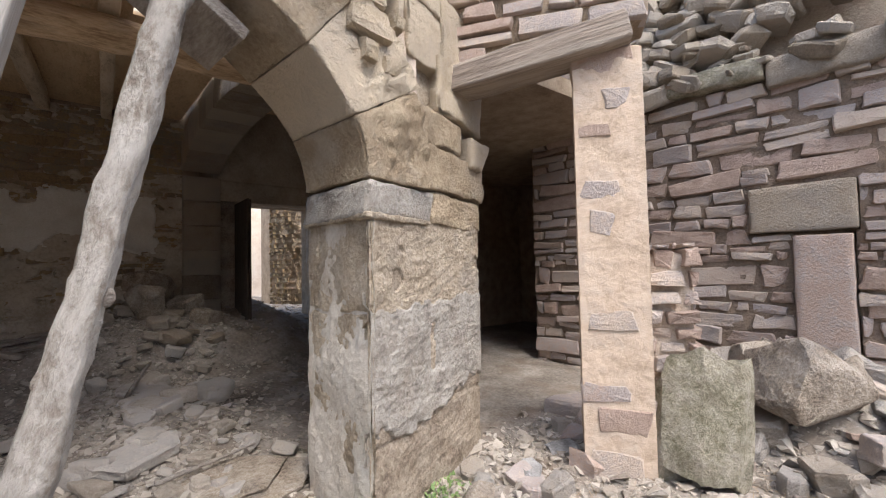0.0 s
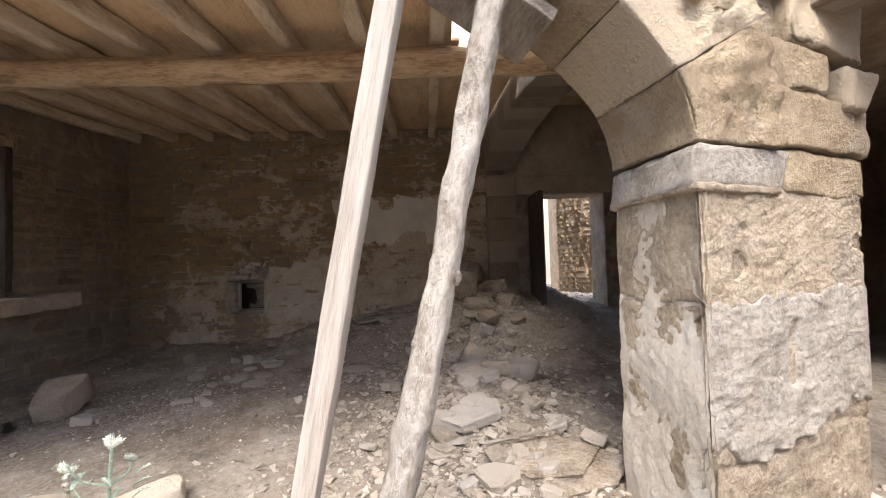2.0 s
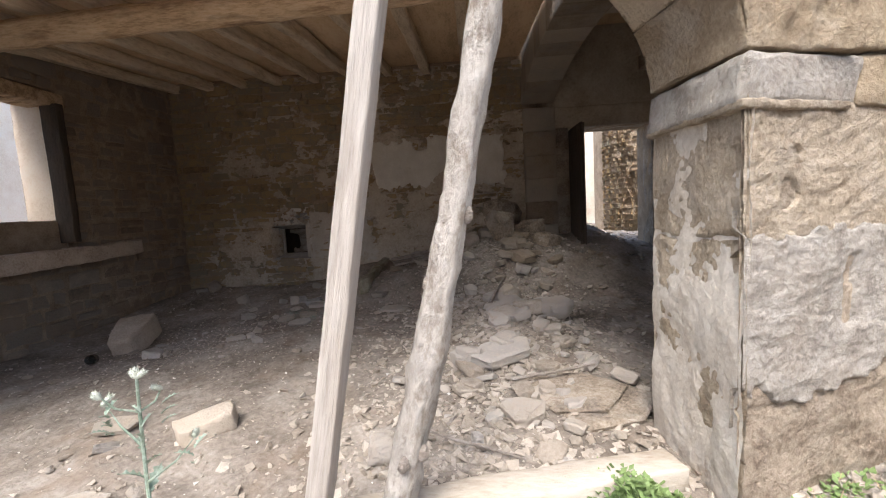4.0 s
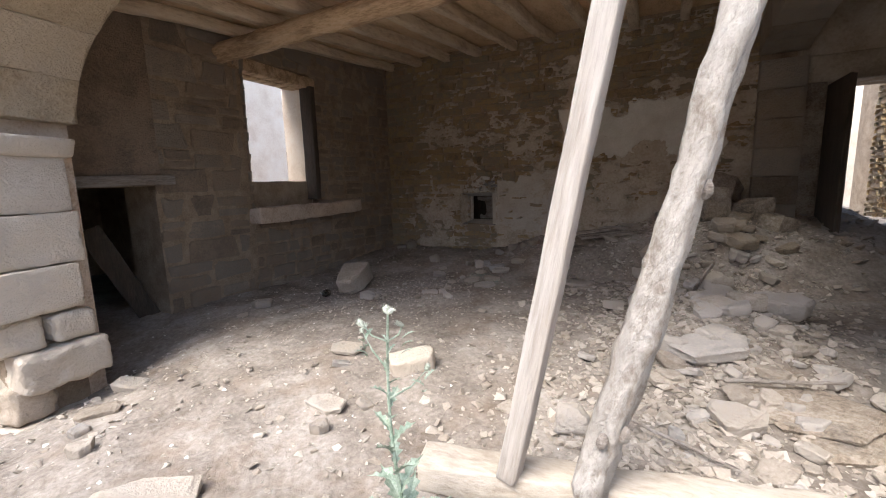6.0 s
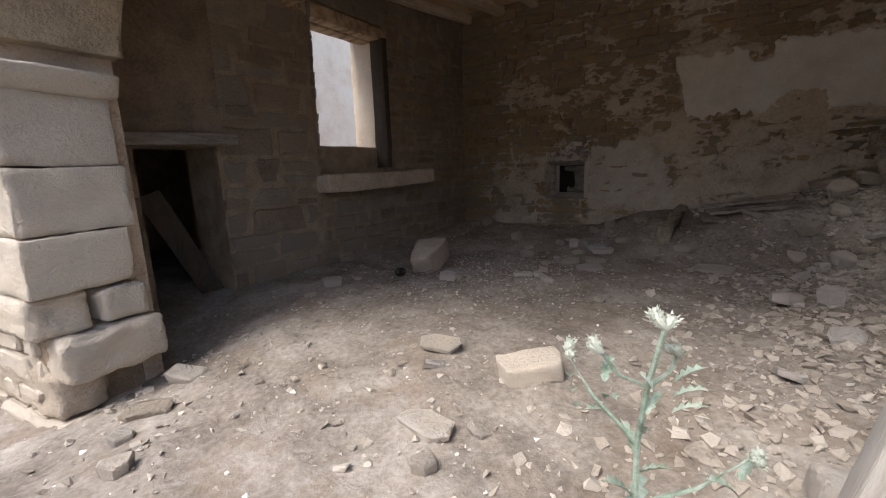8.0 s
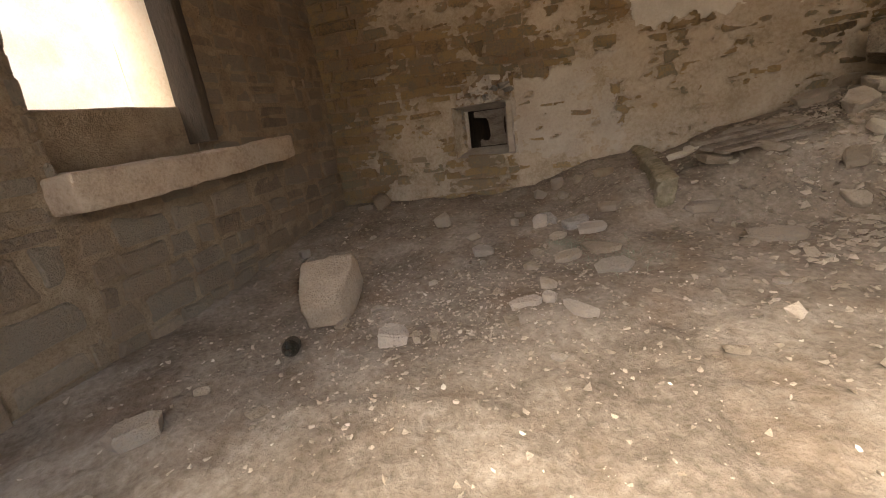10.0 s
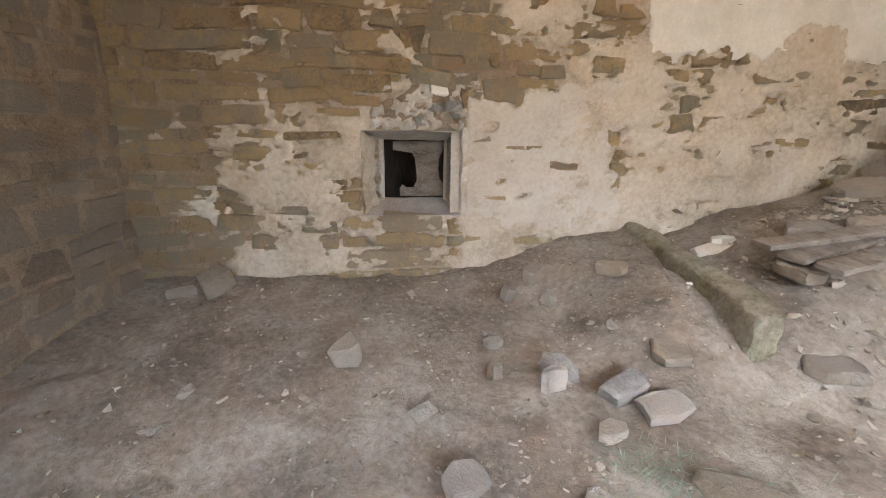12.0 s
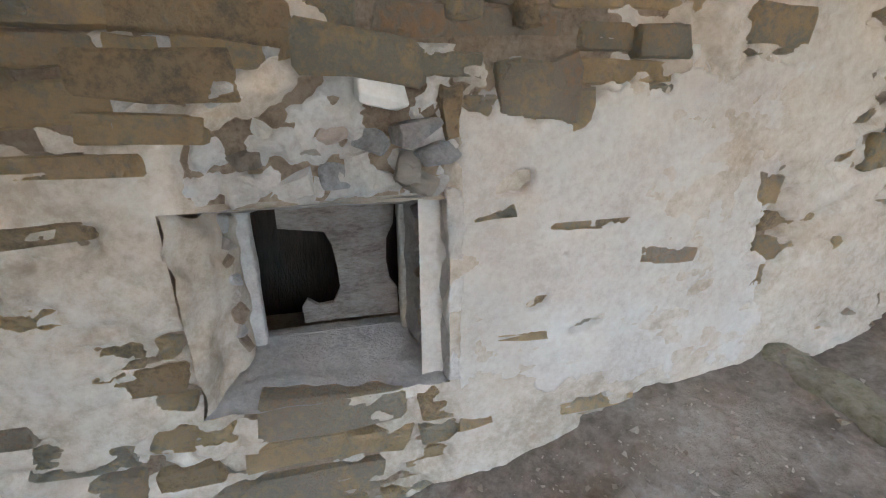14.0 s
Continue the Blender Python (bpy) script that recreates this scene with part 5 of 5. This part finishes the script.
stone(5.65, -4.5, 0.7, 0.35, 0.12, 12, 8, -4, 0.4, SAND, "wide flat slab half buried in rubble", 10)
stone(5.33, -3.11, 0.18, 0.12, 0.09, 30, 8, 0, 0.1, RUBBLE_P, "", 11)
stone(5.14, -3.27, 0.36, 0.22, 0.10, -25, 12, 6, 0.05, RUBBLE_P, "", 1)
stone(4.39, -4.86, 0.22, 0.18, 0.17, 20, 8, 9, 0.1, RUBBLE_P, "", 7, slab=False)
for i, (x, y, a_, b_, c_) in enumerate(((5.49, -3.54, 0.18, 0.12, 0.07), (5.57, -3.71, 0.17, 0.13, 0.06), (5.31, -4.36, 0.12, 0.12, 0.09), (4.87, -4.77, 0.10, 0.07, 0.07), (5.41, -4.69, 0.13, 0.12, 0.06), (4.51, -4.73, 0.16, 0.13, 0.06), (4.39, -2.77, 0.26, 0.2, 0.09), (4.96, -3.79, 0.24, 0.10, 0.05), (5.19, -4.38, 0.18, 0.10, 0.05), (4.59, -2.91, 0.16, 0.12, 0.16))):
    stone(x, y, a_, b_, c_, 37 * i, 8, -6, 0.08, RUBBLE_P, "small pale broken slab on the rubble slope", i)
# the heap of stones before the slate wall
HEAP = [(9.35, -5.75, 0.50, 0.40, 0.42, 20), (9.45, -6.10, 0.46, 0.36, 0.50, 70), (9.05, -6.00, 0.42, 0.36, 0.46, -30), (8.72, -5.80, 0.34, 0.26, 0.36, 10), (9.30, -6.50, 0.50, 0.34, 0.34, 45), (8.95, -6.62, 0.40, 0.30, 0.26, -15), (8.05, -6.62, 0.32, 0.24, 0.20, 30), (8.35, -6.85, 0.40, 0.28, 0.22, -40), (8.62, -6.90, 0.34, 0.26, 0.22, 15), (7.72, -6.62, 0.28, 0.20, 0.16, 60), (8.28, -6.00, 0.30, 0.24, 0.24, 25), (7.30, -6.52, 0.36, 0.24, 0.12, -20), (6.98, -5.55, 0.24, 0.18, 0.13, 0), (6.55, -5.35, 0.26, 0.18, 0.13, 40)]
stone(7.76, -6.06, 0.56, 0.26, 0.92, 108, 12, -3, 0.08, GREEN, "mossy upright slab leaning on the pillar", 3)
stone(8.50, -6.42, 0.78, 0.6, 0.66, -25, 10, 14, 0.08, SAND, "big fallen boulder in front of the slate wall", 8, slab=False)
stone(8.5, -6.12, 0.2, 0.14, 0.2, 0, 0, 20, 0.0, WHITE, "small white stone wedged between boulders", 4, slab=False, z=0.38)
stone(9.0, -6.15, 0.36, 0.3, 0.42, 40, 0, 0, 0.1, RUBBLE_V, "", 6, slab=False)
stone(9.15, -6.75, 0.5, 0.36, 0.26, -30, 0, 10, 0.1, RUBBLE_V, "", 9)
stone(8.9, -7.0, 0.45, 0.3, 0.26, 10, 0, 10, 0.1, MAUVE_V, "", 2, slab=False)
for i, (x, y, a, b, h, turn) in enumerate(HEAP):
    stone(x, y, a, b, h, turn, 12 * (i % 3) - 10, 10 * (i % 4) - 15, 0.12, (RUBBLE_V, SAND, RUBBLE_V, MAUVE_V)[i % 4], "weathered boulder in the heap by the slate wall", i, i % 3 == 0)
stone(7.52, -6.42, 0.30, 0.2, 0.16, 10, 6, 0, 0.2, RUBBLE_V, "", 1)
stone(7.95, -6.46, 0.2, 0.16, 0.15, 40, 6, 0, 0.2, RUBBLE_V, "", 5)
stone(7.95, -6.84, 0.45, 0.28, 0.2, 15, 10, 0, 0.2, RUBBLE_V, "", 7)
stone(6.76, -6.07, 0.5, 0.3, 0.09, -45, 4, 0, 0.3, GREEN, "flat greenish slab in the yard", 8)
stone(7.35, -6.2, 0.26, 0.18, 0.14, 30, 4, 0, 0.2, RUBBLE_V, "", 10)
stone(7.02, -5.32, 0.22, 0.16, 0.12, 30, 8, 0, 0.2, BLUE, "blue-grey slate lump in the doorway", 2)
stone(7.5, -5.22, 0.26, 0.16, 0.05, -20, 12, 0, 0.1, BLUE, "blue-grey slate plate in the doorway", 4)
stone(6.75, -5.05, 0.22, 0.16, 0.1, 0, 8, 0, 0.2, RUBBLE_V, "", 6)
stone(8.2, -4.9, 0.6, 0.25, 0.2, -55, 4, 0, 0.2, MAUVE_V, "", 3)
stone(8.3, -5.0, 0.5, 0.2, 0.1, -50, 4, 0, 0.2, MAUVE_V, "", 5)
r_ = random.Random(9)
for i in range(60):  # on the rubble slope
    x = r_.gauss(5.15, 0.48)
    y = r_.uniform(-5.2, -0.4)
    if x < 4.0 or x > 6.4 or (y < -4.6 and x > 5.7):
        continue
    s_ = r_.choice((0.07, 0.09, 0.12, 0.15, 0.2))
    stone(x, y, s_ * 1.4, s_, s_ * r_.uniform(0.35, 0.75), r_.uniform(0, 180), r_.uniform(-26, 26), r_.uniform(-26, 26), 0.05, RUBBLE_P, "broken stone in the rubble slope", r_.randrange(12), r_.random() < 0.7)
for i in range(55):  # lower slope, nearest the entrance
    x, y = r_.gauss(5.2, 0.35), r_.gauss(-3.9, 0.7)
    if x > 5.75 or y < -5.15 or y > -2.4:
        continue
    s_ = r_.choice((0.06, 0.08, 0.1, 0.13))
    stone(x, y, s_ * 1.4, s_, s_ * r_.uniform(0.35, 0.8), r_.uniform(0, 180), r_.uniform(-28, 28), r_.uniform(-28, 28), 0.05, RUBBLE_P, "broken stone in the rubble slope", r_.randrange(12), r_.random() < 0.8)
for i in range(42):  # sparse on the floor
    x, y = r_.uniform(0.3, 4.6), r_.uniform(-5.4, -0.3)
    s_ = r_.choice((0.05, 0.06, 0.08, 0.1))
    stone(x, y, s_ * 1.4, s_, s_ * 0.5, r_.uniform(0, 180), r_.uniform(-12, 12), r_.uniform(-12, 12), 0.25, RUBBLE_V, "small broken stone on the dusty floor", r_.randrange(12), r_.random() < 0.5)
for i in range(58):  # yard and heap
    x, y = r_.uniform(6.0, 9.4), r_.uniform(-7.3, -4.9)
    if x < 7.2 and y > -5.2 or math.hypot(x - 4.7, y + 7.2) < 1.2:
        continue
    s_ = r_.uniform(0.08, 0.14 + 0.10 * (x - 6))
    stone(x, y, s_ * 1.3, s_, s_ * r_.uniform(0.4, 0.8), r_.uniform(0, 180), r_.uniform(-18, 18), r_.uniform(-18, 18), 0.25, r_.choice((RUBBLE_V, RUBBLE_V, MAUVE_V)), "broken stone in the heap by the slate wall", r_.randrange(12), r_.random() < 0.5)
for i in range(26):  # top of the heap beside the doorway
    x, y = r_.gauss(5.5, 0.4), r_.uniform(-1.6, -0.1)
    s_ = r_.uniform(0.12, 0.3)
    stone(x, y, s_ * 1.4, s_, s_ * 0.5, r_.uniform(0, 180), r_.uniform(-20, 20), r_.uniform(-20, 20), 0.2, SAND_V, "broken stone in the heap beside the doorway", r_.randrange(12), True)


# ---- chips and gravel ----
def chips(name, count, area, sizes, label, seed, mat):
    r = random.Random(seed)
    protos = []
    for i in range(10):
        bm = bmesh.new()
        for _ in range(9):
            bm.verts.new((r.uniform(-0.5, 0.5), r.uniform(-0.5, 0.5), r.uniform(-0.28, 0.28)))
        bmesh.ops.convex_hull(bm, input=bm.verts[:])
        for v in [v for v in bm.verts if not v.link_faces]:
            bm.verts.remove(v)
        bm.verts.index_update()
        protos.append(([v.co.copy() for v in bm.verts], [[v.index for v in f.verts] for f in bm.faces]))
        bm.free()
    vs, fs = [], []
    for _ in range(count):
        x, y = area(r)
        s_ = r.choice(sizes) * r.uniform(0.6, 1.3)
        pv, pf = protos[r.randrange(10)]
        m = pose(x, y, ground_z(x, y) + s_ * 0.1, r.uniform(-25, 25), r.uniform(-25, 25), r.uniform(0, 360))
        b = len(vs)
        vs += [m @ (v * s_) for v in pv]
        fs += [[b + q for q in f] for f in pf]
    me = bpy.data.meshes.new(name)
    me.from_pydata(vs, [], fs)
    return tagged(part(name, me, mat), label, "gravel", kind="stuff")


chips("gravel", 11000, lambda r: (r.gauss(5.05, 0.6), r.uniform(-5.3, -0.3)), (0.012, 0.015, 0.02, 0.03, 0.045, 0.07), "loose stone chips and mortar crumbs on the slope", 1, GRIT)
chips("gravel", 2600, lambda r: (r.uniform(0.1, 5.0), r.uniform(-6.6, -0.1)), (0.008, 0.012, 0.016, 0.022, 0.035), "small stone chips scattered over the dusty floor", 2, GRIT)
chips("gravel", 4200, lambda r: (r.uniform(5.6, 9.5), r.uniform(-7.4, -4.6)), (0.015, 0.025, 0.04, 0.07), "loose chips in the yard before the slate wall", 3, GRIT)
chips("gravel", 3000, lambda r: (r.gauss(1.9, 0.6), r.gauss(-2.7, 0.5)), (0.006, 0.008, 0.012, 0.018, 0.026), "crumbs of plaster on the floor", 4, GRIT)
chips("gravel", 1500, lambda r: (r.uniform(0.3, 4.4), r.uniform(-2.2, -0.05)), (0.006, 0.010, 0.016, 0.03), "clods and chips on the earth near the back wall", 6, RUBBLE_I)
chips("gravel", 900, lambda r: (r.gauss(2.75, 0.25), r.uniform(-1.2, -0.05)), (0.005, 0.008, 0.012, 0.018), "pale crumbs of mortar below the niche", 9, GRIT)
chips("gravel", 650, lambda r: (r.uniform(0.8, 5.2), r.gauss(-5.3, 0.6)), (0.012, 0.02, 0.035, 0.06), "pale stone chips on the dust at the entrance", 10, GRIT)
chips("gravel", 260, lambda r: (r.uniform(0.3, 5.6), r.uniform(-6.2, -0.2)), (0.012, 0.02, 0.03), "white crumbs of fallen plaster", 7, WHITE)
chips("gravel", 1500, lambda r: (r.uniform(6.0, 8.6), r.uniform(-6.4, -4.8)), (0.03, 0.05, 0.09), "grey stone chips before the side doorway", 8, GRIT)
chips("gravel", 900, lambda r: (r.uniform(6.2, 8.6), r.uniform(-3.0, 3.5)), (0.04, 0.07, 0.1), "loose stones in the inner doorway", 5, RUBBLE_I)

chips("gravel", 260, lambda r: (r.uniform(7.2, 9.4), r.uniform(-7.2, -5.7)), (0.1, 0.14, 0.2), "broken stones between the boulders of the heap", 12, GRIT)

# ---- kerb slab, boards, sticks, bottle ----
tagged(part("kerb_stone", block(lambda u, v, w: (3.32 + 0.14 * u + 0.05 * w - 0.03 * (1 - v), -1.33 + 1.33 * v, 0.08 + (0.31 + 0.10 * v + 0.02 * u) * w), (0.15, 1.36, 0.4), 0.02, 0.03, 0.022, 6, 160, 44, 0.07), GREEN), "long mossy stone slab on edge holding back earth", "kerb")
for i, (a, b) in enumerate((((3.75, -1.0, 0.54), (4.75, -0.75, 0.66)), ((3.8, -1.15, 0.53), (4.6, -1.0, 0.63)), ((3.7, -0.85, 0.57), (4.4, -0.9, 0.67)))):
    tagged(part("plank", timber(a, b, 0.14, 0.03, 170 + i, 0.01, 0.003), GREYWOOD), "old thin plank lying on the rubble", "plank", "loose planks")
for i, (a, b, w) in enumerate((((5.10, -4.30, 0.17), (5.66, -4.15, 0.19), 0.028), ((5.0, -2.9, 0.22), (5.25, -1.9, 0.4), 0.045), ((4.5, -4.7, 0.12), (5.1, -5.0, 0.1), 0.02))):
    tagged(part("stick", timber(a, b, w, w, 180 + i, 0.04, 0.005, 0.4, round_=True), GREYWOOD), "dry grey stick on the rubble", "stick", "loose sticks")
bm = bmesh.new()
prof = [(0.0, 0.0), (0.042, 0.0), (0.047, 0.02), (0.047, 0.1), (0.03, 0.14), (0.016, 0.16), (0.016, 0.19), (0.0, 0.19)]
ringv = []
for rr, zz in prof:
    ringv.append([bm.verts.new((rr * math.cos(k * math.pi / 8), rr * math.sin(k * math.pi / 8), zz)) for k in range(16)] if rr else [bm.verts.new((0, 0, zz))])
for a, b in zip(ringv, ringv[1:]):
    for k in range(16):
        q = [a[k % len(a)], a[(k + 1) % len(a)], b[(k + 1) % len(b)], b[k % len(b)]]
        q = list(dict.fromkeys(q))
        if len(q) > 2:
            bm.faces.new(q)
ob = part("bottle", bm, BLACK)
ob.matrix_world = pose(1.05, -3.05, -0.02, 78, 0, 25)
tagged(ob, "dark glass bottle lying in the dust", "bottle")


# ---- plants ----
def tube(bm, pts, r0, r1, seg=6):
    prev = None
    n = len(pts)
    for i, p in enumerate(pts):
        p = Vector(p)
        d = (Vector(pts[min(i + 1, n - 1)]) - Vector(pts[max(i - 1, 0)])).normalized()
        a = d.orthogonal().normalized()
        b = d.cross(a)
        r = r0 + (r1 - r0) * i / (n - 1)
        cur = [bm.verts.new(p + (a * math.cos(k * 2 * math.pi / seg) + b * math.sin(k * 2 * math.pi / seg)) * r) for k in range(seg)]
        if prev:
            for k in range(seg):
                bm.faces.new((prev[k], prev[(k + 1) % seg], cur[(k + 1) % seg], cur[k]))
        prev = cur


def spiny_leaf(length, width, seed):
    """A lobed leaf along +x, folded at the midrib, drooping, lobe tips pointed."""
    r = random.Random(seed)
    bm = bmesh.new()
    n = 9
    mid, rim = [], {1: [], -1: []}
    for i in range(n + 1):
        u = i / n
        z = -0.35 * length * u * u + 0.12 * length * u
        mid.append(bm.verts.new((length * u, 0, z)))
        w = width * math.sin(math.pi * min(1, u * 0.9 + 0.1)) ** 0.7 * (1.0 if i % 2 else 0.4) * r.uniform(0.8, 1.2)
        for sd in (1, -1):
            rim[sd].append(bm.verts.new((length * (u + (0.05 if i % 2 else 0)), sd * w, z + abs(w) * 0.5 + r.uniform(-1, 1) * 0.01)))
    for i in range(n):
        bm.faces.new((mid[i], mid[i + 1], rim[1][i + 1], rim[1][i]))
        bm.faces.new((mid[i + 1], mid[i], rim[-1][i], rim[-1][i + 1]))
    ext = bmesh.ops.extrude_face_region(bm, geom=bm.faces[:])
    for v in [g for g in ext["geom"] if isinstance(g, bmesh.types.BMVert)]:
        v.co.z -= 0.0018
    me = bpy.data.meshes.new("leaf")
    bm.to_mesh(me)
    bm.free()
    me.materials.append(LEAF)
    return me


LEAVES = [spiny_leaf(1.0, 0.22, 300 + i) for i in range(5)]


def flower_head():
    bm = bmesh.new()
    bmesh.ops.create_uvsphere(bm, u_segments=8, v_segments=6, radius=0.012, matrix=Matrix.Diagonal((1, 1, 1.35, 1)))
    r = random.Random(4)
    for k in range(26):
        a, h = k * 2.4, -0.008 + 0.024 * k / 26
        d = Vector((math.cos(a), math.sin(a), 0.5 + 0.6 * k / 26)).normalized()
        p = Vector((math.cos(a) * 0.009, math.sin(a) * 0.009, h))
        sd = d.orthogonal() * 0.0022
        bm.faces.new([bm.verts.new(p + sd), bm.verts.new(p - sd), bm.verts.new(p + d * 0.009)])
    me = bpy.data.meshes.new("flower_head")
    bm.to_mesh(me)
    bm.free()
    me.materials.append(BUD)
    return me


HEAD = flower_head()


def thistle(x, y, h, seed, label):
    r = random.Random(seed)
    root = empty("thistle", pose(x, y, ground_z(x, y) - 0.01))
    tagged(root, label, "plant")
    bm = bmesh.new()
    stem = [(0.03 * math.sin(i * 0.7), 0.02 * math.cos(i * 0.9), h * i / 9) for i in range(10)]
    tube(bm, stem, 0.008, 0.004)
    tips = [Vector(stem[-1])]
    for i, (u, a, ln) in enumerate(((0.72, 0.2, 0.13), (0.74, 2.9, 0.12), (0.86, 3.9, 0.07), (0.88, 0.9, 0.05))):
        p = Vector(stem[round(u * 9)])
        k = ln * h / 0.85
        q = p + Vector((math.cos(a) * k, math.sin(a) * k, k * 0.85))
        tube(bm, [p, p.lerp(q, 0.5) + Vector((math.cos(a), math.sin(a), -0.5)) * 0.012, q], 0.004, 0.0025, 5)
        tips.append(q)
    part("stem", bm, LEAF, root)
    for i, t in enumerate(tips):
        for j in range(4 if i == 0 else 2):
            d = Vector((r.uniform(-1, 1), r.uniform(-1, 1), r.uniform(0.3, 1)))
            part("flower_head", HEAD, None, root, m=Matrix.Translation(t + d * 0.015) @ d.to_track_quat("Z", "Y").to_matrix().to_4x4() @ Matrix.Diagonal((0.7, 0.7, 0.9, 1)))
    for i in range(26):
        u = (i / 26) ** 1.3
        s_ = (0.16 * (1 - u) ** 1.3 + 0.03) * r.uniform(0.8, 1.2) * h / 0.85
        p = Vector((0.03 * math.sin(u * 6.3), 0.02 * math.cos(u * 8.1), 0.03 + u * h * 0.9))
        part("leaf", LEAVES[i % 5], None, root, m=Matrix.Translation(p) @ pose(0, 0, 0, r.uniform(-20, 20), -35 - 25 * u + r.uniform(-10, 10), i * 137.5) @ Matrix.Diagonal((s_, s_, s_, 1)))
    for i, t in enumerate(tips[1:]):
        for j in range(3):
            part("leaf", LEAVES[j], None, root, m=Matrix.Translation(t * (0.93 - 0.03 * j) + Vector(stem[5]) * 0.03) @ pose(0, 0, 0, 0, -40, r.uniform(0, 360)) @ Matrix.Diagonal((0.05, 0.05, 0.05, 1)))


thistle(3.97, -5.86, 0.95, 1, "tall grey-green thistle with spiny leaves and buds at the entrance")
thistle(1.35, -6.62, 0.42, 2, "low spiny thistle beside the pier")


def clump(name, x, y, radius, height, count, mat, label, seed, leafy=True):
    r = random.Random(seed)
    vs, fs = [], []
    for _ in range(count):
        a, d = r.uniform(0, 6.28), radius * r.random() ** 0.7
        px, py = x + d * math.cos(a), y + d * math.sin(a)
        z = ground_z(px, py) + height * (1 - d / radius) * r.random() * (1 if leafy else 0.3)
        ln, w = (r.uniform(0.02, 0.05), r.uniform(0.008, 0.018)) if leafy else (r.uniform(0.05, 0.14), 0.002)
        dirv = Vector((r.uniform(-1, 1), r.uniform(-1, 1), r.uniform(-0.1, 0.9) if leafy else r.uniform(-0.1, 0.35))).normalized()
        sd = dirv.cross(Vector((0, 0, 1))).normalized() * w
        p = Vector((px, py, z))
        b = len(vs)
        vs += [p, p + dirv * ln * 0.5 + sd, p + dirv * ln, p + dirv * ln * 0.5 - sd]
        fs.append((b, b + 1, b + 2, b + 3))
    me = bpy.data.meshes.new(name)
    me.from_pydata(vs, [], fs)
    return tagged(part(name, me, mat), label, "plant", kind="stuff")


clump("weeds", 5.50, -5.26, 0.28, 0.17, 1500, GRASS, "low bright green weeds at the foot of the pier", 1)
clump("weeds", 6.45, -5.12, 0.28, 0.04, 350, GRASS, "sparse grass between chips", 2)
clump("weeds", 7.95, -6.98, 0.12, 0.10, 160, GRASS, "small green weed among stones", 3)
clump("straw", 7.75, -6.62, 0.42, 0.12, 1100, STRAW, "dry brown straw among fallen stones", 4, False)
clump("straw", 6.9, -5.75, 0.25, 0.06, 160, STRAW, "dry straw by the pillar", 5, False)
clump("weeds", 0.9, -6.75, 0.35, 0.12, 300, GRASS, "green weeds by the outer wall", 6)
clump("weeds", 2.62, -1.84, 0.18, 0.05, 160, LEAF, "low dull weeds among stones on the earth floor", 7, False)
clump("weeds", 2.95, -2.12, 0.28, 0.04, 160, LEAF, "low dull weeds among stones on the earth floor", 8, False)
clump("straw", 6.35, -5.3, 0.3, 0.05, 300, STRAW, "dry yellow grass at the foot of the pier", 9, False)
